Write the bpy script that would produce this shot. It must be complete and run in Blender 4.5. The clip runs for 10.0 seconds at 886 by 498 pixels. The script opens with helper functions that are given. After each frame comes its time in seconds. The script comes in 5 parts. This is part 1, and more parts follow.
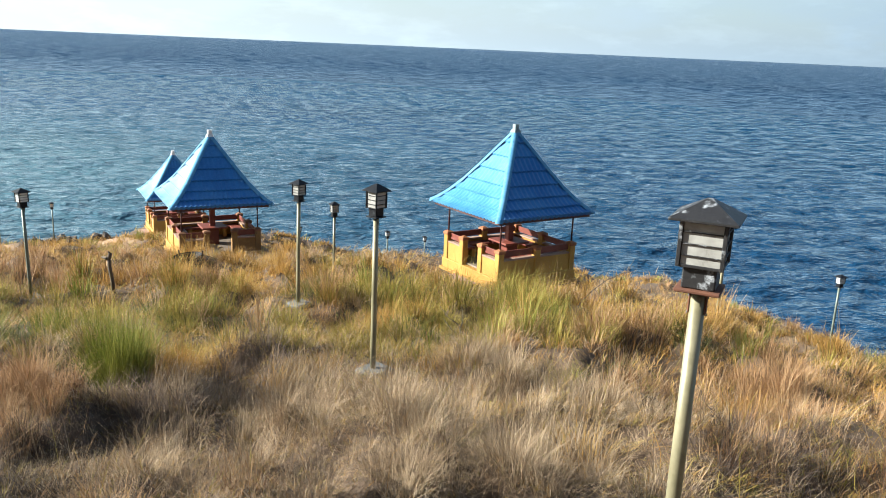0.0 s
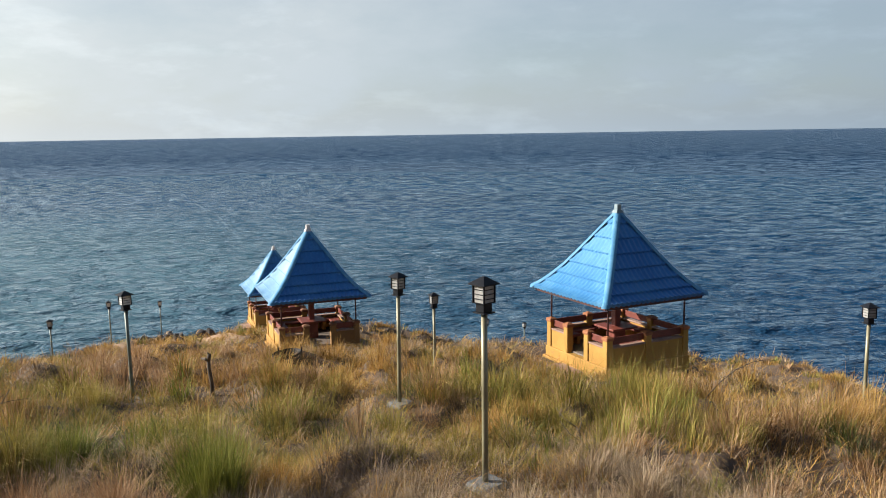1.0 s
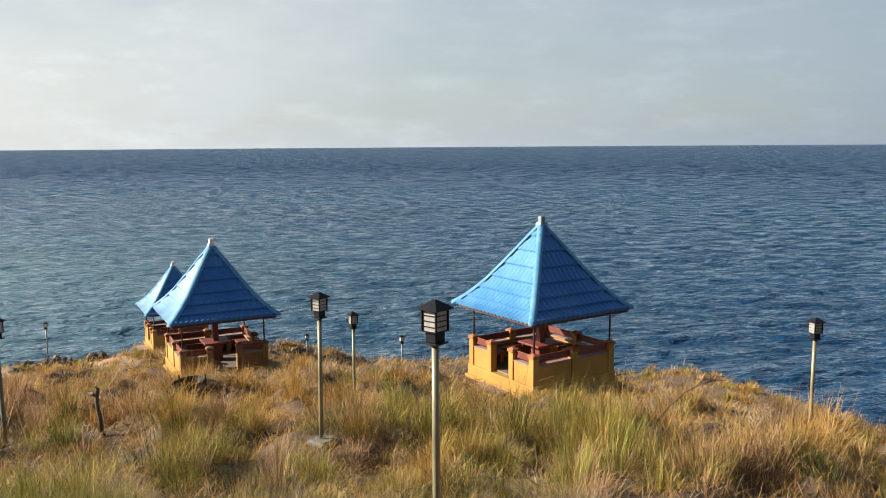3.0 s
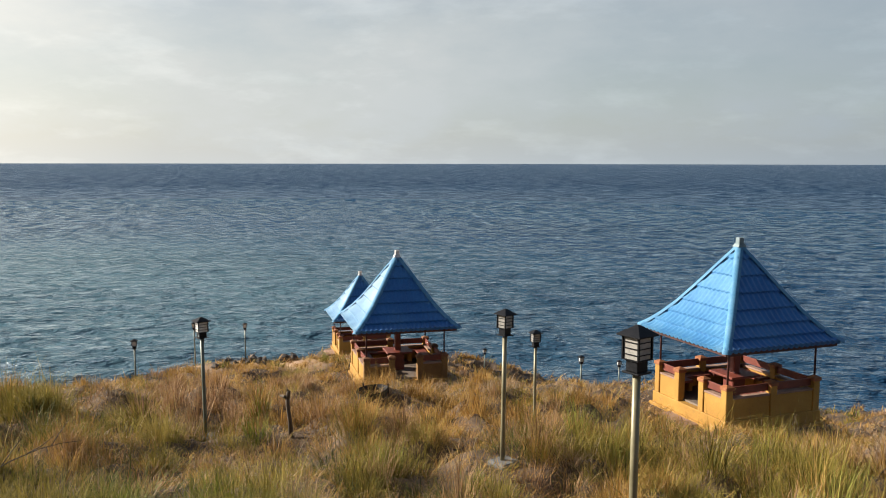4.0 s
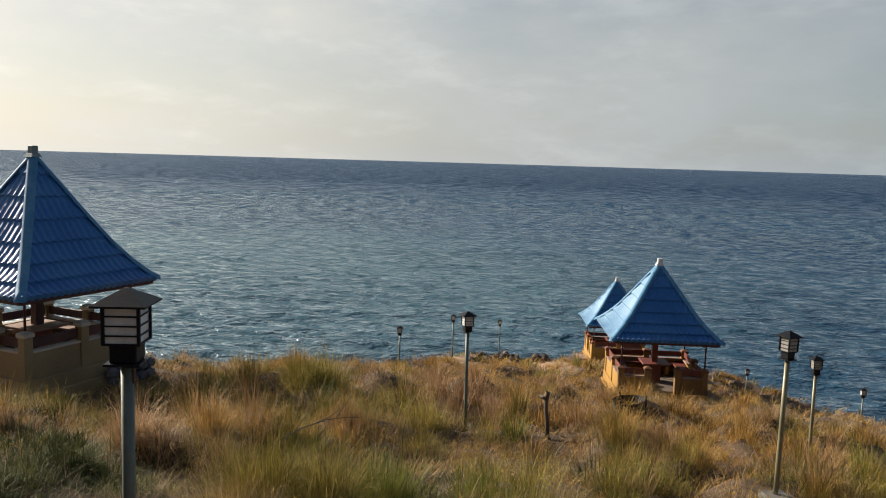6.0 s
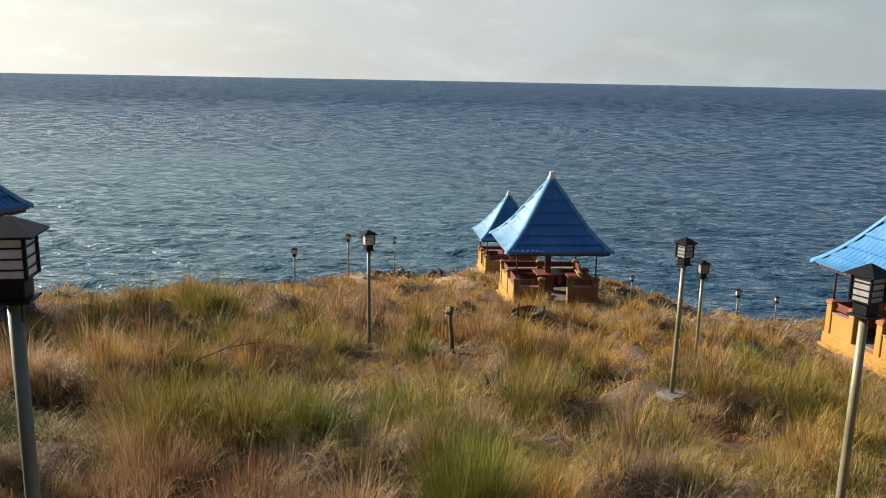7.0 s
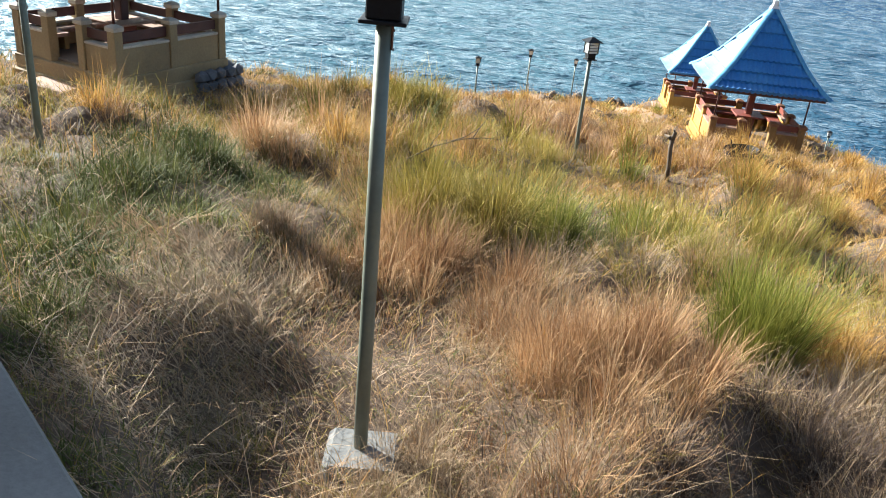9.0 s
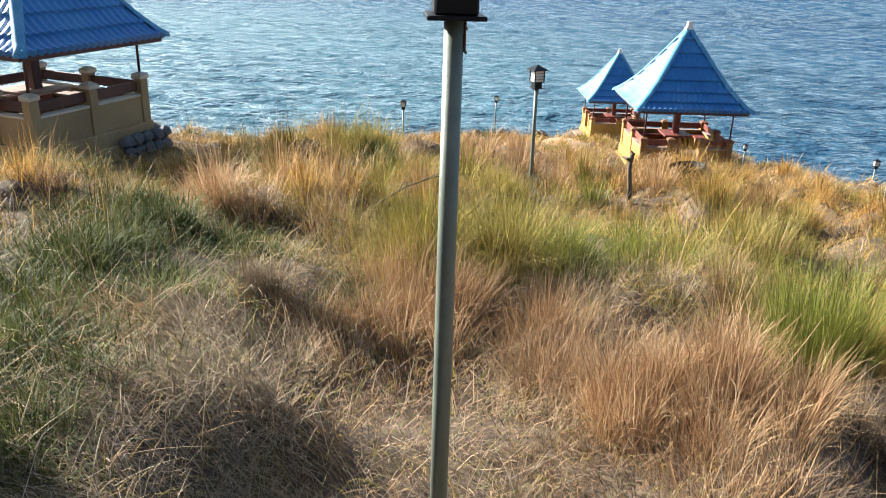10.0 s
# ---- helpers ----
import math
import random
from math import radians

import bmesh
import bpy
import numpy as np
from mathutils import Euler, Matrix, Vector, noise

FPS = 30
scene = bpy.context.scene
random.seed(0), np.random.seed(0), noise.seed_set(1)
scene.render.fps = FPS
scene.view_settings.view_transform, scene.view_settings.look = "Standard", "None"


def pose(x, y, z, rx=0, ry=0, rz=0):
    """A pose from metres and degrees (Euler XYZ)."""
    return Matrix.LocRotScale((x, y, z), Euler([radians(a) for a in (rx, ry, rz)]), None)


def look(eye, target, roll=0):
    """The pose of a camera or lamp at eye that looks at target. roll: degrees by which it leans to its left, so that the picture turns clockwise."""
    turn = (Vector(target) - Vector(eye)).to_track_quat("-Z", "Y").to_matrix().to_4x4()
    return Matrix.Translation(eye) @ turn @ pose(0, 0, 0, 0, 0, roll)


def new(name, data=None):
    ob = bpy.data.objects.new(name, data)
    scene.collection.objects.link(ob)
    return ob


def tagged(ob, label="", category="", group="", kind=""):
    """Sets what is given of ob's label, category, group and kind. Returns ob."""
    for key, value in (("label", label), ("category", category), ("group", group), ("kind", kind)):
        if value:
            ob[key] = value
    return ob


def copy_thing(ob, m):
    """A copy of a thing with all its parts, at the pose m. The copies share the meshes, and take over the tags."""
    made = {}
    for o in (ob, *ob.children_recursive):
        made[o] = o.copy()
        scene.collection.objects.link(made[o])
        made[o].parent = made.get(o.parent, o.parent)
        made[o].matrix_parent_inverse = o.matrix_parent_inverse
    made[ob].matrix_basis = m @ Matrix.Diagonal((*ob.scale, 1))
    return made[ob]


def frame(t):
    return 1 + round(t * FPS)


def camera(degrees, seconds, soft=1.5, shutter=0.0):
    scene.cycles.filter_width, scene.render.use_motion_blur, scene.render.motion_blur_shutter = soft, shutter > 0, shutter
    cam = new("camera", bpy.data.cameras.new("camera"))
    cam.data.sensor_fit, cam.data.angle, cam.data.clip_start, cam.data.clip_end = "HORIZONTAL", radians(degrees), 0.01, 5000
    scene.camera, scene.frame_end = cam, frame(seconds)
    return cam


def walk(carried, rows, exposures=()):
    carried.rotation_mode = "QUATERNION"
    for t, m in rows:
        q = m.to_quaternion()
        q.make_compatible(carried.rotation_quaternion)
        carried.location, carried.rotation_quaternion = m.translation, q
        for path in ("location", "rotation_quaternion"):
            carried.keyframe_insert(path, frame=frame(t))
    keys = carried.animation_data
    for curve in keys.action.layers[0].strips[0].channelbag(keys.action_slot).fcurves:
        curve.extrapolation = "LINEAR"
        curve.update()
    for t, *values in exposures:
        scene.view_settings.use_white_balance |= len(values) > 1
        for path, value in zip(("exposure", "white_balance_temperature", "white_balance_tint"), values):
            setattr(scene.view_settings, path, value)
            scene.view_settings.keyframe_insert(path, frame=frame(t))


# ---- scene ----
cam = camera(57.6, 10.0, soft=1.0)
PATH = [
    (0, (2.117, -1.891, 8.625), (1.996, 0.045, 8.135), 2.5),
    (0.5, (1.987, -1.55, 8.626), (1.908, 0.4, 8.189), 0.6),
    (1, (1.875, -1.11, 8.56), (1.513, 0.836, 8.273), -0.9),
    (1.5, (1.72, -0.767, 8.51), (1.511, 1.199, 8.206), -0.5),
    (2, (1.593, -0.414, 8.44), (1.448, 1.56, 8.157), -1.9),
    (2.2, (1.552, -0.222, 8.434), (1.417, 1.756, 8.173), -0.4),
    (3.3, (1.245, 0.325, 8.382), (1.114, 2.305, 8.129), -0.4),
    (3.5, (1.199, 0.45, 8.368), (0.922, 2.419, 8.15), -0.3),
    (4, (1.112, 0.541, 8.363), (0.547, 2.447, 8.147), 0.1),
    (4.5, (1.034, 0.506, 8.375), (0.239, 2.329, 8.165), -1.1),
    (5, (0.96, 0.502, 8.346), (-0.215, 2.106, 8.132), -0.3),
    (5.2, (0.982, 0.501, 8.338), (-0.257, 2.055, 8.115), 0.2),
    (6.3, (0.787, 0.503, 8.374), (-0.252, 2.195, 8.134), 2.5),
    (6.5, (0.731, 0.519, 8.369), (-0.243, 2.243, 8.084), 2.7),
    (7, (0.598, 0.62, 8.314), (-0.275, 2.371, 7.9), 1.1),
    (7.5, (0.397, 0.709, 8.262), (-0.717, 2.26, 7.669), 2.7),
    (8, (0.163, 0.681, 8.112), (-0.801, 2.323, 7.5), 2.9),
    (8.5, (-0.153, 0.571, 7.939), (-1.213, 2.125, 7.26), 2.9),
    (9, (-0.513, 0.537, 7.848), (-1.596, 1.992, 7.007), 5.6),
    (9.5, (-0.922, 0.531, 7.733), (-1.956, 2.045, 6.934), 2.2),
    (10, (-1.287, 0.66, 7.567), (-2.255, 2.252, 6.839), 1.8),
]
EXPOSURES = [(0.0, 1.75, 5980, 3), (0.5, 1.68, 6020, 5), (1.0, 1.13, 6200, 9), (1.5, 1.29, 6180, 10), (2.0, 1.31, 6300, 10), (3.5, 1.17, 6650, 10), (4.0, 1.03, 6650, 10), (4.5, 0.87, 6650, 10), (5.0, 0.7, 6620, 10), (6.5, 0.72, 6650, 10), (7.0, 1.01, 6600, 10), (7.5, 1.27, 6520, 10), (8.0, 1.61, 6330, 10), (8.5, 1.88, 6200, 9), (9.0, 2.17, 5980, 5), (9.5, 2.18, 5990, 5), (10.0, 2.10, 5930, 5)]
walk(cam, [(t, look(eye, target, roll)) for t, eye, target, roll in PATH], EXPOSURES)

# ---- world, sun, exposure ----
SEA_Z = -6.0
SUN_DIR = Vector((-0.90, -0.04, 0.43)).normalized()
SUN_ELEV = math.asin(SUN_DIR.z)
SUN_ROT = math.atan2(SUN_DIR.x, SUN_DIR.y)


def make_world():
    w = bpy.data.worlds.new("world")
    scene.world = w
    w.use_nodes = True
    nt = w.node_tree
    nt.nodes.clear()
    out = nt.nodes.new("ShaderNodeOutputWorld")
    bg = nt.nodes.new("ShaderNodeBackground")
    bg.inputs["Strength"].default_value = 0.065
    sky = nt.nodes.new("ShaderNodeTexSky")
    sky.sky_type = "NISHITA"
    sky.sun_disc = False
    sky.sun_elevation = SUN_ELEV
    sky.sun_rotation = SUN_ROT
    sky.air_density = 1.0
    sky.dust_density = 1.0
    sky.ozone_density = 1.0
    # thin high cloud: a pale veil, thicker near the horizon, with soft streaks
    tc = nt.nodes.new("ShaderNodeTexCoord")
    sep = nt.nodes.new("ShaderNodeSeparateXYZ")
    nt.links.new(tc.outputs["Generated"], sep.inputs[0])
    mp = nt.nodes.new("ShaderNodeMapping")
    mp.inputs["Scale"].default_value = (1.0, 1.0, 2.6)
    nt.links.new(tc.outputs["Generated"], mp.inputs[0])
    n1 = nt.nodes.new("ShaderNodeTexNoise")
    n1.inputs["Scale"].default_value = 2.6
    n1.inputs["Detail"].default_value = 7.0
    n1.inputs["Roughness"].default_value = 0.58
    nt.links.new(mp.outputs[0], n1.inputs["Vector"])
    n2 = nt.nodes.new("ShaderNodeTexNoise")
    n2.inputs["Scale"].default_value = 9.0
    n2.inputs["Detail"].default_value = 8.0
    n2.inputs["Roughness"].default_value = 0.62
    nt.links.new(mp.outputs[0], n2.inputs["Vector"])
    both = nt.nodes.new("ShaderNodeMath")
    both.operation = "MULTIPLY_ADD"
    both.inputs[1].default_value = 0.35
    nt.links.new(n2.outputs["Fac"], both.inputs[0])
    sub = nt.nodes.new("ShaderNodeMath")
    sub.operation = "SUBTRACT"
    sub.inputs[1].default_value = 0.175
    nt.links.new(n1.outputs["Fac"], sub.inputs[0])
    nt.links.new(sub.outputs[0], both.inputs[2])
    r1 = nt.nodes.new("ShaderNodeMapRange")
    r1.inputs["From Min"].default_value = 0.36
    r1.inputs["From Max"].default_value = 0.66
    r1.inputs["To Min"].default_value = 0.62
    r1.inputs["To Max"].default_value = 1.0
    nt.links.new(both.outputs[0], r1.inputs["Value"])
    hz = nt.nodes.new("ShaderNodeMapRange")
    hz.inputs["From Min"].default_value = 0.0
    hz.inputs["From Max"].default_value = 0.16
    hz.inputs["To Min"].default_value = 0.95
    hz.inputs["To Max"].default_value = 0.0
    nt.links.new(sep.outputs["Z"], hz.inputs["Value"])
    mx = nt.nodes.new("ShaderNodeMath")
    mx.operation = "MAXIMUM"
    nt.links.new(r1.outputs[0], mx.inputs[0])
    nt.links.new(hz.outputs[0], mx.inputs[1])
    thin = nt.nodes.new("ShaderNodeMapRange")
    thin.inputs["From Min"].default_value = 0.15
    thin.inputs["From Max"].default_value = 0.45
    thin.inputs["To Min"].default_value = 1.0
    thin.inputs["To Max"].default_value = 0.12
    nt.links.new(sep.outputs["Z"], thin.inputs["Value"])
    cover = nt.nodes.new("ShaderNodeMath")
    cover.operation = "MULTIPLY"
    nt.links.new(mx.outputs[0], cover.inputs[0])
    nt.links.new(thin.outputs[0], cover.inputs[1])
    # the veil glows more towards the sun
    dot = nt.nodes.new("ShaderNodeVectorMath")
    dot.operation = "DOT_PRODUCT"
    nt.links.new(tc.outputs["Generated"], dot.inputs[0])
    dot.inputs[1].default_value = SUN_DIR
    glow = nt.nodes.new("ShaderNodeMapRange")
    glow.inputs["From Min"].default_value = -1.0
    glow.inputs["From Max"].default_value = 1.0
    nt.links.new(dot.outputs["Value"], glow.inputs["Value"])
    veil = nt.nodes.new("ShaderNodeValToRGB")
    el = veil.color_ramp.elements
    for _ in range(3):
        el.new(0.5)
    for e, (p, c) in zip(el, ((0.0, (0.10, 0.13, 0.18)), (0.32, (0.30, 0.365, 0.425)), (0.55, (0.46, 0.515, 0.55)), (0.75, (0.63, 0.655, 0.65)), (0.92, (1.08, 1.05, 0.95)))):
        e.position, e.color = p, (*c, 1)
    nt.links.new(glow.outputs[0], veil.inputs[0])
    bright = nt.nodes.new("ShaderNodeVectorMath")
    bright.operation = "SCALE"
    bright.inputs["Scale"].default_value = 8.3
    nt.links.new(veil.outputs["Color"], bright.inputs[0])
    # small pale puffs low over the sea
    mp2 = nt.nodes.new("ShaderNodeMapping")
    mp2.inputs["Scale"].default_value = (1.0, 1.0, 3.4)
    nt.links.new(tc.outputs["Generated"], mp2.inputs[0])
    n3 = nt.nodes.new("ShaderNodeTexNoise")
    n3.inputs["Scale"].default_value = 7.0
    n3.inputs["Detail"].default_value = 9.0
    n3.inputs["Roughness"].default_value = 0.6
    nt.links.new(mp2.outputs[0], n3.inputs["Vector"])
    lump = nt.nodes.new("ShaderNodeMapRange")
    for sock, v in (("From Min", 0.52), ("From Max", 0.72), ("To Min", 1.0), ("To Max", 1.16)):
        lump.inputs[sock].default_value = v
    nt.links.new(n3.outputs["Fac"], lump.inputs["Value"])
    puffed = nt.nodes.new("ShaderNodeVectorMath")
    puffed.operation = "SCALE"
    nt.links.new(bright.outputs[0], puffed.inputs[0])
    nt.links.new(lump.outputs[0], puffed.inputs["Scale"])
    bright = puffed
    mix = nt.nodes.new("ShaderNodeMix")
    mix.data_type = "RGBA"
    nt.links.new(cover.outputs[0], mix.inputs["Factor"])
    clear = nt.nodes.new("ShaderNodeVectorMath")
    clear.operation = "SCALE"
    clear.inputs["Scale"].default_value = 0.72
    nt.links.new(sky.outputs["Color"], clear.inputs[0])
    nt.links.new(clear.outputs[0], mix.inputs["A"])
    nt.links.new(bright.outputs[0], mix.inputs["B"])
    nt.links.new(mix.outputs["Result"], bg.inputs["Color"])
    nt.links.new(bg.outputs[0], out.inputs["Surface"])


make_world()
sun = new("sun", bpy.data.lights.new("sun", "SUN"))
sun.data.energy = 5.0
sun.data.angle = radians(0.6)
sun.data.color = (1.0, 0.91, 0.79)
sun.matrix_world = look((0, 0, 60), Vector((0, 0, 60)) - SUN_DIR)
scene.view_settings.exposure = 0.0


# ---- materials ----
def material(name):
    m = bpy.data.materials.new(name)
    m.use_nodes = True
    return m, m.node_tree, m.node_tree.nodes["Principled BSDF"]


def tex_noise(nt, scale, detail=4.0, rough=0.55, coords="Object", stretch=(1, 1, 1), turn=0.0):
    tc = nt.nodes.new("ShaderNodeTexCoord")
    mp = nt.nodes.new("ShaderNodeMapping")
    mp.vector_type = "TEXTURE"
    mp.inputs["Scale"].default_value = [1.0 / v for v in stretch]
    mp.inputs["Rotation"].default_value = (0, 0, radians(turn))
    nt.links.new(tc.outputs[coords], mp.inputs[0])
    n = nt.nodes.new("ShaderNodeTexNoise")
    n.inputs["Scale"].default_value = scale
    n.inputs["Detail"].default_value = detail
    n.inputs["Roughness"].default_value = rough
    nt.links.new(mp.outputs[0], n.inputs["Vector"])
    return n.outputs["Fac"]


def ramp(nt, fac, stops):
    r = nt.nodes.new("ShaderNodeValToRGB")
    e = r.color_ramp.elements
    while len(e) < len(stops):
        e.new(0.5)
    for el, (p, c) in zip(e, stops):
        el.position, el.color = p, (*c, 1)
    nt.links.new(fac, r.inputs[0])
    return r.outputs["Color"]


def mixed(nt, fac, a, b, blend="MIX"):
    m = nt.nodes.new("ShaderNodeMix")
    m.data_type, m.blend_type = "RGBA", blend
    for sock, v in (("Factor", fac), ("A", a), ("B", b)):
        if isinstance(v, (int, float)):
            m.inputs[sock].default_value = v
        elif isinstance(v, tuple):
            m.inputs[sock].default_value = (*v, 1)
        else:
            nt.links.new(v, m.inputs[sock])
    return m.outputs["Result"]


def bumped(nt, bsdf, height, strength, dist=0.02):
    b = nt.nodes.new("ShaderNodeBump")
    b.inputs["Strength"].default_value = strength
    b.inputs["Distance"].default_value = dist
    nt.links.new(height, b.inputs["Height"])
    nt.links.new(b.outputs[0], bsdf.inputs["Normal"])
    return b


def surface(name, dark, base, light, rough=0.6, metal=0.0, big=1.2, fine=25.0, bump=0.15, stain=None, spec=0.5, coords="Object"):
    """Colour varied at two scales, with a fine relief and, if given, a stain with ragged patches."""
    m, nt, b = material(name)
    col = ramp(nt, tex_noise(nt, big, 5, coords=coords), [(0.3, dark), (0.5, base), (0.72, light)])
    f = tex_noise(nt, fine, 5, 0.65, coords=coords)
    col = mixed(nt, 0.35, col, ramp(nt, f, [(0.3, tuple(c * 0.6 for c in base)), (0.7, light)]))
    if stain:
        s = tex_noise(nt, big * 2.7, 8, 0.7, coords=coords)
        mr = nt.nodes.new("ShaderNodeMapRange")
        mr.inputs["From Min"].default_value = stain[1]
        mr.inputs["From Max"].default_value = stain[1] + 0.1
        nt.links.new(s, mr.inputs["Value"])
        col = mixed(nt, mr.outputs[0], col, stain[0])
    nt.links.new(col, b.inputs["Base Color"])
    rr = nt.nodes.new("ShaderNodeMapRange")
    rr.inputs["To Min"].default_value = max(0.05, rough - 0.12)
    rr.inputs["To Max"].default_value = min(1.0, rough + 0.12)
    nt.links.new(f, rr.inputs["Value"])
    nt.links.new(rr.outputs[0], b.inputs["Roughness"])
    b.inputs["Metallic"].default_value = metal
    b.inputs["Specular IOR Level"].default_value = spec
    bumped(nt, b, f, bump)
    return m


ROOF_BLUE = surface("blue_metal_roof", (0.006, 0.091, 0.321), (0.010, 0.126, 0.391), (0.047, 0.195, 0.437), rough=0.46, big=0.9, fine=14, bump=0.05, spec=0.42, stain=((0.065, 0.205, 0.391), 0.61))
for n_ in ROOF_BLUE.node_tree.nodes:
    if n_.type == "BSDF_PRINCIPLED":
        # chalky, sun-bleached paint
        n_.inputs["Sheen Weight"].default_value = 0.30
        n_.inputs["Sheen Roughness"].default_value = 0.45
        n_.inputs["Sheen Tint"].default_value = (0.8, 0.92, 1.0, 1)
# sunlit-side copies of the roof blue, with the sun's brightening in the colour
ROOF_PALE = surface("half_sunlit_blue_roof", (0.025, 0.15, 0.37), (0.05, 0.21, 0.43), (0.12, 0.30, 0.50), rough=0.48, big=1.0, fine=14, bump=0.05, spec=0.42, stain=((0.02, 0.14, 0.40), 0.6))
ROOF_SUNLIT = surface("sunlit_blue_roof", (0.08, 0.20, 0.38), (0.15, 0.30, 0.47), (0.26, 0.41, 0.54), rough=0.5, big=1.1, fine=14, bump=0.06, spec=0.4, stain=((0.06, 0.19, 0.40), 0.62))
HIP_BLUE = surface("faded_blue_ridge", (0.032, 0.162, 0.342), (0.063, 0.225, 0.405), (0.144, 0.315, 0.486), rough=0.62, big=2.0, fine=18, bump=0.08, spec=0.25)
YELLOW = surface("ochre_yellow_paint", (0.272, 0.132, 0.022), (0.374, 0.196, 0.032), (0.451, 0.264, 0.055), rough=0.72, big=1.1, fine=22, bump=0.12, stain=((0.187, 0.128, 0.051), 0.63))
YELLOW_BROWN = surface("brownish_yellow_paint", (0.13, 0.062, 0.02), (0.20, 0.102, 0.03), (0.29, 0.165, 0.05), rough=0.78, big=1.6, fine=22, bump=0.14, stain=((0.09, 0.05, 0.028), 0.58))
CAP_BROWN = surface("worn_brown_cap_paint", (0.11, 0.045, 0.022), (0.17, 0.07, 0.032), (0.24, 0.11, 0.05), rough=0.75, big=3, fine=25)
OCHRE = surface("dull_ochre_paint", (0.18, 0.125, 0.065), (0.245, 0.175, 0.09), (0.31, 0.235, 0.125), rough=0.75, big=1.1, fine=22, bump=0.12, stain=((0.20, 0.15, 0.08), 0.62))
RED_WOOD = surface("red_brown_paint", (0.090, 0.020, 0.013), (0.153, 0.032, 0.020), (0.216, 0.054, 0.032), rough=0.55, big=2.0, fine=30, bump=0.15, stain=((0.072, 0.036, 0.027), 0.64))
DARK_RED = surface("dark_red_timber", (0.035, 0.012, 0.011), (0.06, 0.018, 0.016), (0.09, 0.03, 0.024), rough=0.6, big=2.0, fine=30, bump=0.15)
COPING = surface("pale_coping", (0.334, 0.290, 0.238), (0.458, 0.405, 0.334), (0.546, 0.502, 0.431), rough=0.8, big=2.5, fine=30, bump=0.2, stain=((0.264, 0.211, 0.158), 0.62))
CAP_ORANGE = surface("orange_post_cap", (0.176, 0.058, 0.023), (0.273, 0.095, 0.035), (0.343, 0.145, 0.057), rough=0.7, big=3, fine=25, stain=((0.141, 0.070, 0.044), 0.60))
PINK_SLAB = surface("dusty_brown_slab", (0.176, 0.106, 0.079), (0.273, 0.167, 0.123), (0.370, 0.246, 0.185), rough=0.75, big=2.5, fine=25, stain=((0.141, 0.088, 0.070), 0.60))
FINIAL_WHITE = surface("white_finial", (0.510, 0.510, 0.510), (0.637, 0.637, 0.629), (0.722, 0.722, 0.714), rough=0.6, big=4, fine=30)
FINIAL_GREY = surface("grey_blue_finial", (0.10, 0.16, 0.18), (0.16, 0.23, 0.25), (0.24, 0.3, 0.32), rough=0.6, big=4, fine=30)
CONCRETE = surface("weathered_concrete", (0.086, 0.088, 0.088), (0.133, 0.137, 0.137), (0.187, 0.191, 0.187), rough=0.88, big=1.6, fine=32, bump=0.35, stain=((0.122, 0.119, 0.108), 0.6))
FLOOR_TILE = surface("dusty_floor", (0.10, 0.075, 0.06), (0.15, 0.115, 0.09), (0.21, 0.17, 0.135), rough=0.6, big=2, fine=20)
STONE = surface("grey_stone", (0.045, 0.05, 0.06), (0.085, 0.09, 0.105), (0.17, 0.17, 0.18), rough=0.9, big=3, fine=18, bump=0.5)
ROCK = surface("dark_shore_rock", (0.018, 0.015, 0.014), (0.04, 0.033, 0.028), (0.10, 0.08, 0.065), rough=0.85, big=1.5, fine=9, bump=0.6)
POLE = surface("galvanised_pole", (0.162, 0.145, 0.085), (0.238, 0.217, 0.132), (0.306, 0.281, 0.187), rough=0.42, metal=0.2, big=1.5, fine=20, bump=0.06, stain=((0.204, 0.230, 0.170), 0.60))
POLE_DULL = surface("weathered_grey_pole", (0.090, 0.108, 0.090), (0.140, 0.162, 0.135), (0.198, 0.221, 0.180), rough=0.5, metal=0.25, big=1.2, fine=20, bump=0.06, stain=((0.108, 0.126, 0.108), 0.60))
LAMP_BLACK = surface("black_lamp_metal", (0.006, 0.007, 0.009), (0.010, 0.011, 0.014), (0.020, 0.021, 0.024), rough=0.45, spec=0.15, big=6, fine=60, bump=0.1, coords="Object")
LAMP_WORN = surface("worn_black_lamp_metal", (0.008, 0.008, 0.010), (0.015, 0.015, 0.017), (0.03, 0.027, 0.026), rough=0.5, big=5, fine=60, bump=0.15, stain=((0.36, 0.38, 0.41), 0.56))
RUST = surface("rusty_steel", (0.05, 0.018, 0.010), (0.10, 0.036, 0.018), (0.17, 0.07, 0.035), rough=0.8, big=8, fine=50, bump=0.3)
PANE = surface("milky_lamp_pane", (0.540, 0.549, 0.522), (0.684, 0.693, 0.675), (0.756, 0.765, 0.747), rough=0.3, big=5, fine=10, bump=0.02, stain=((0.414, 0.405, 0.369), 0.66))
PANE_GREY = surface("dirty_lamp_pane", (0.208, 0.202, 0.189), (0.325, 0.319, 0.299), (0.468, 0.461, 0.442), rough=0.3, big=5, fine=10, bump=0.02, stain=((0.208, 0.195, 0.169), 0.62))
BARK = surface("dead_grey_wood", (0.043, 0.030, 0.021), (0.085, 0.064, 0.047), (0.153, 0.119, 0.085), rough=0.9, big=6, fine=40, bump=0.5)
CHAR = surface("sooty_iron", (0.008, 0.008, 0.008), (0.016, 0.015, 0.014), (0.04, 0.03, 0.025), rough=0.7, big=6, fine=40, bump=0.3)


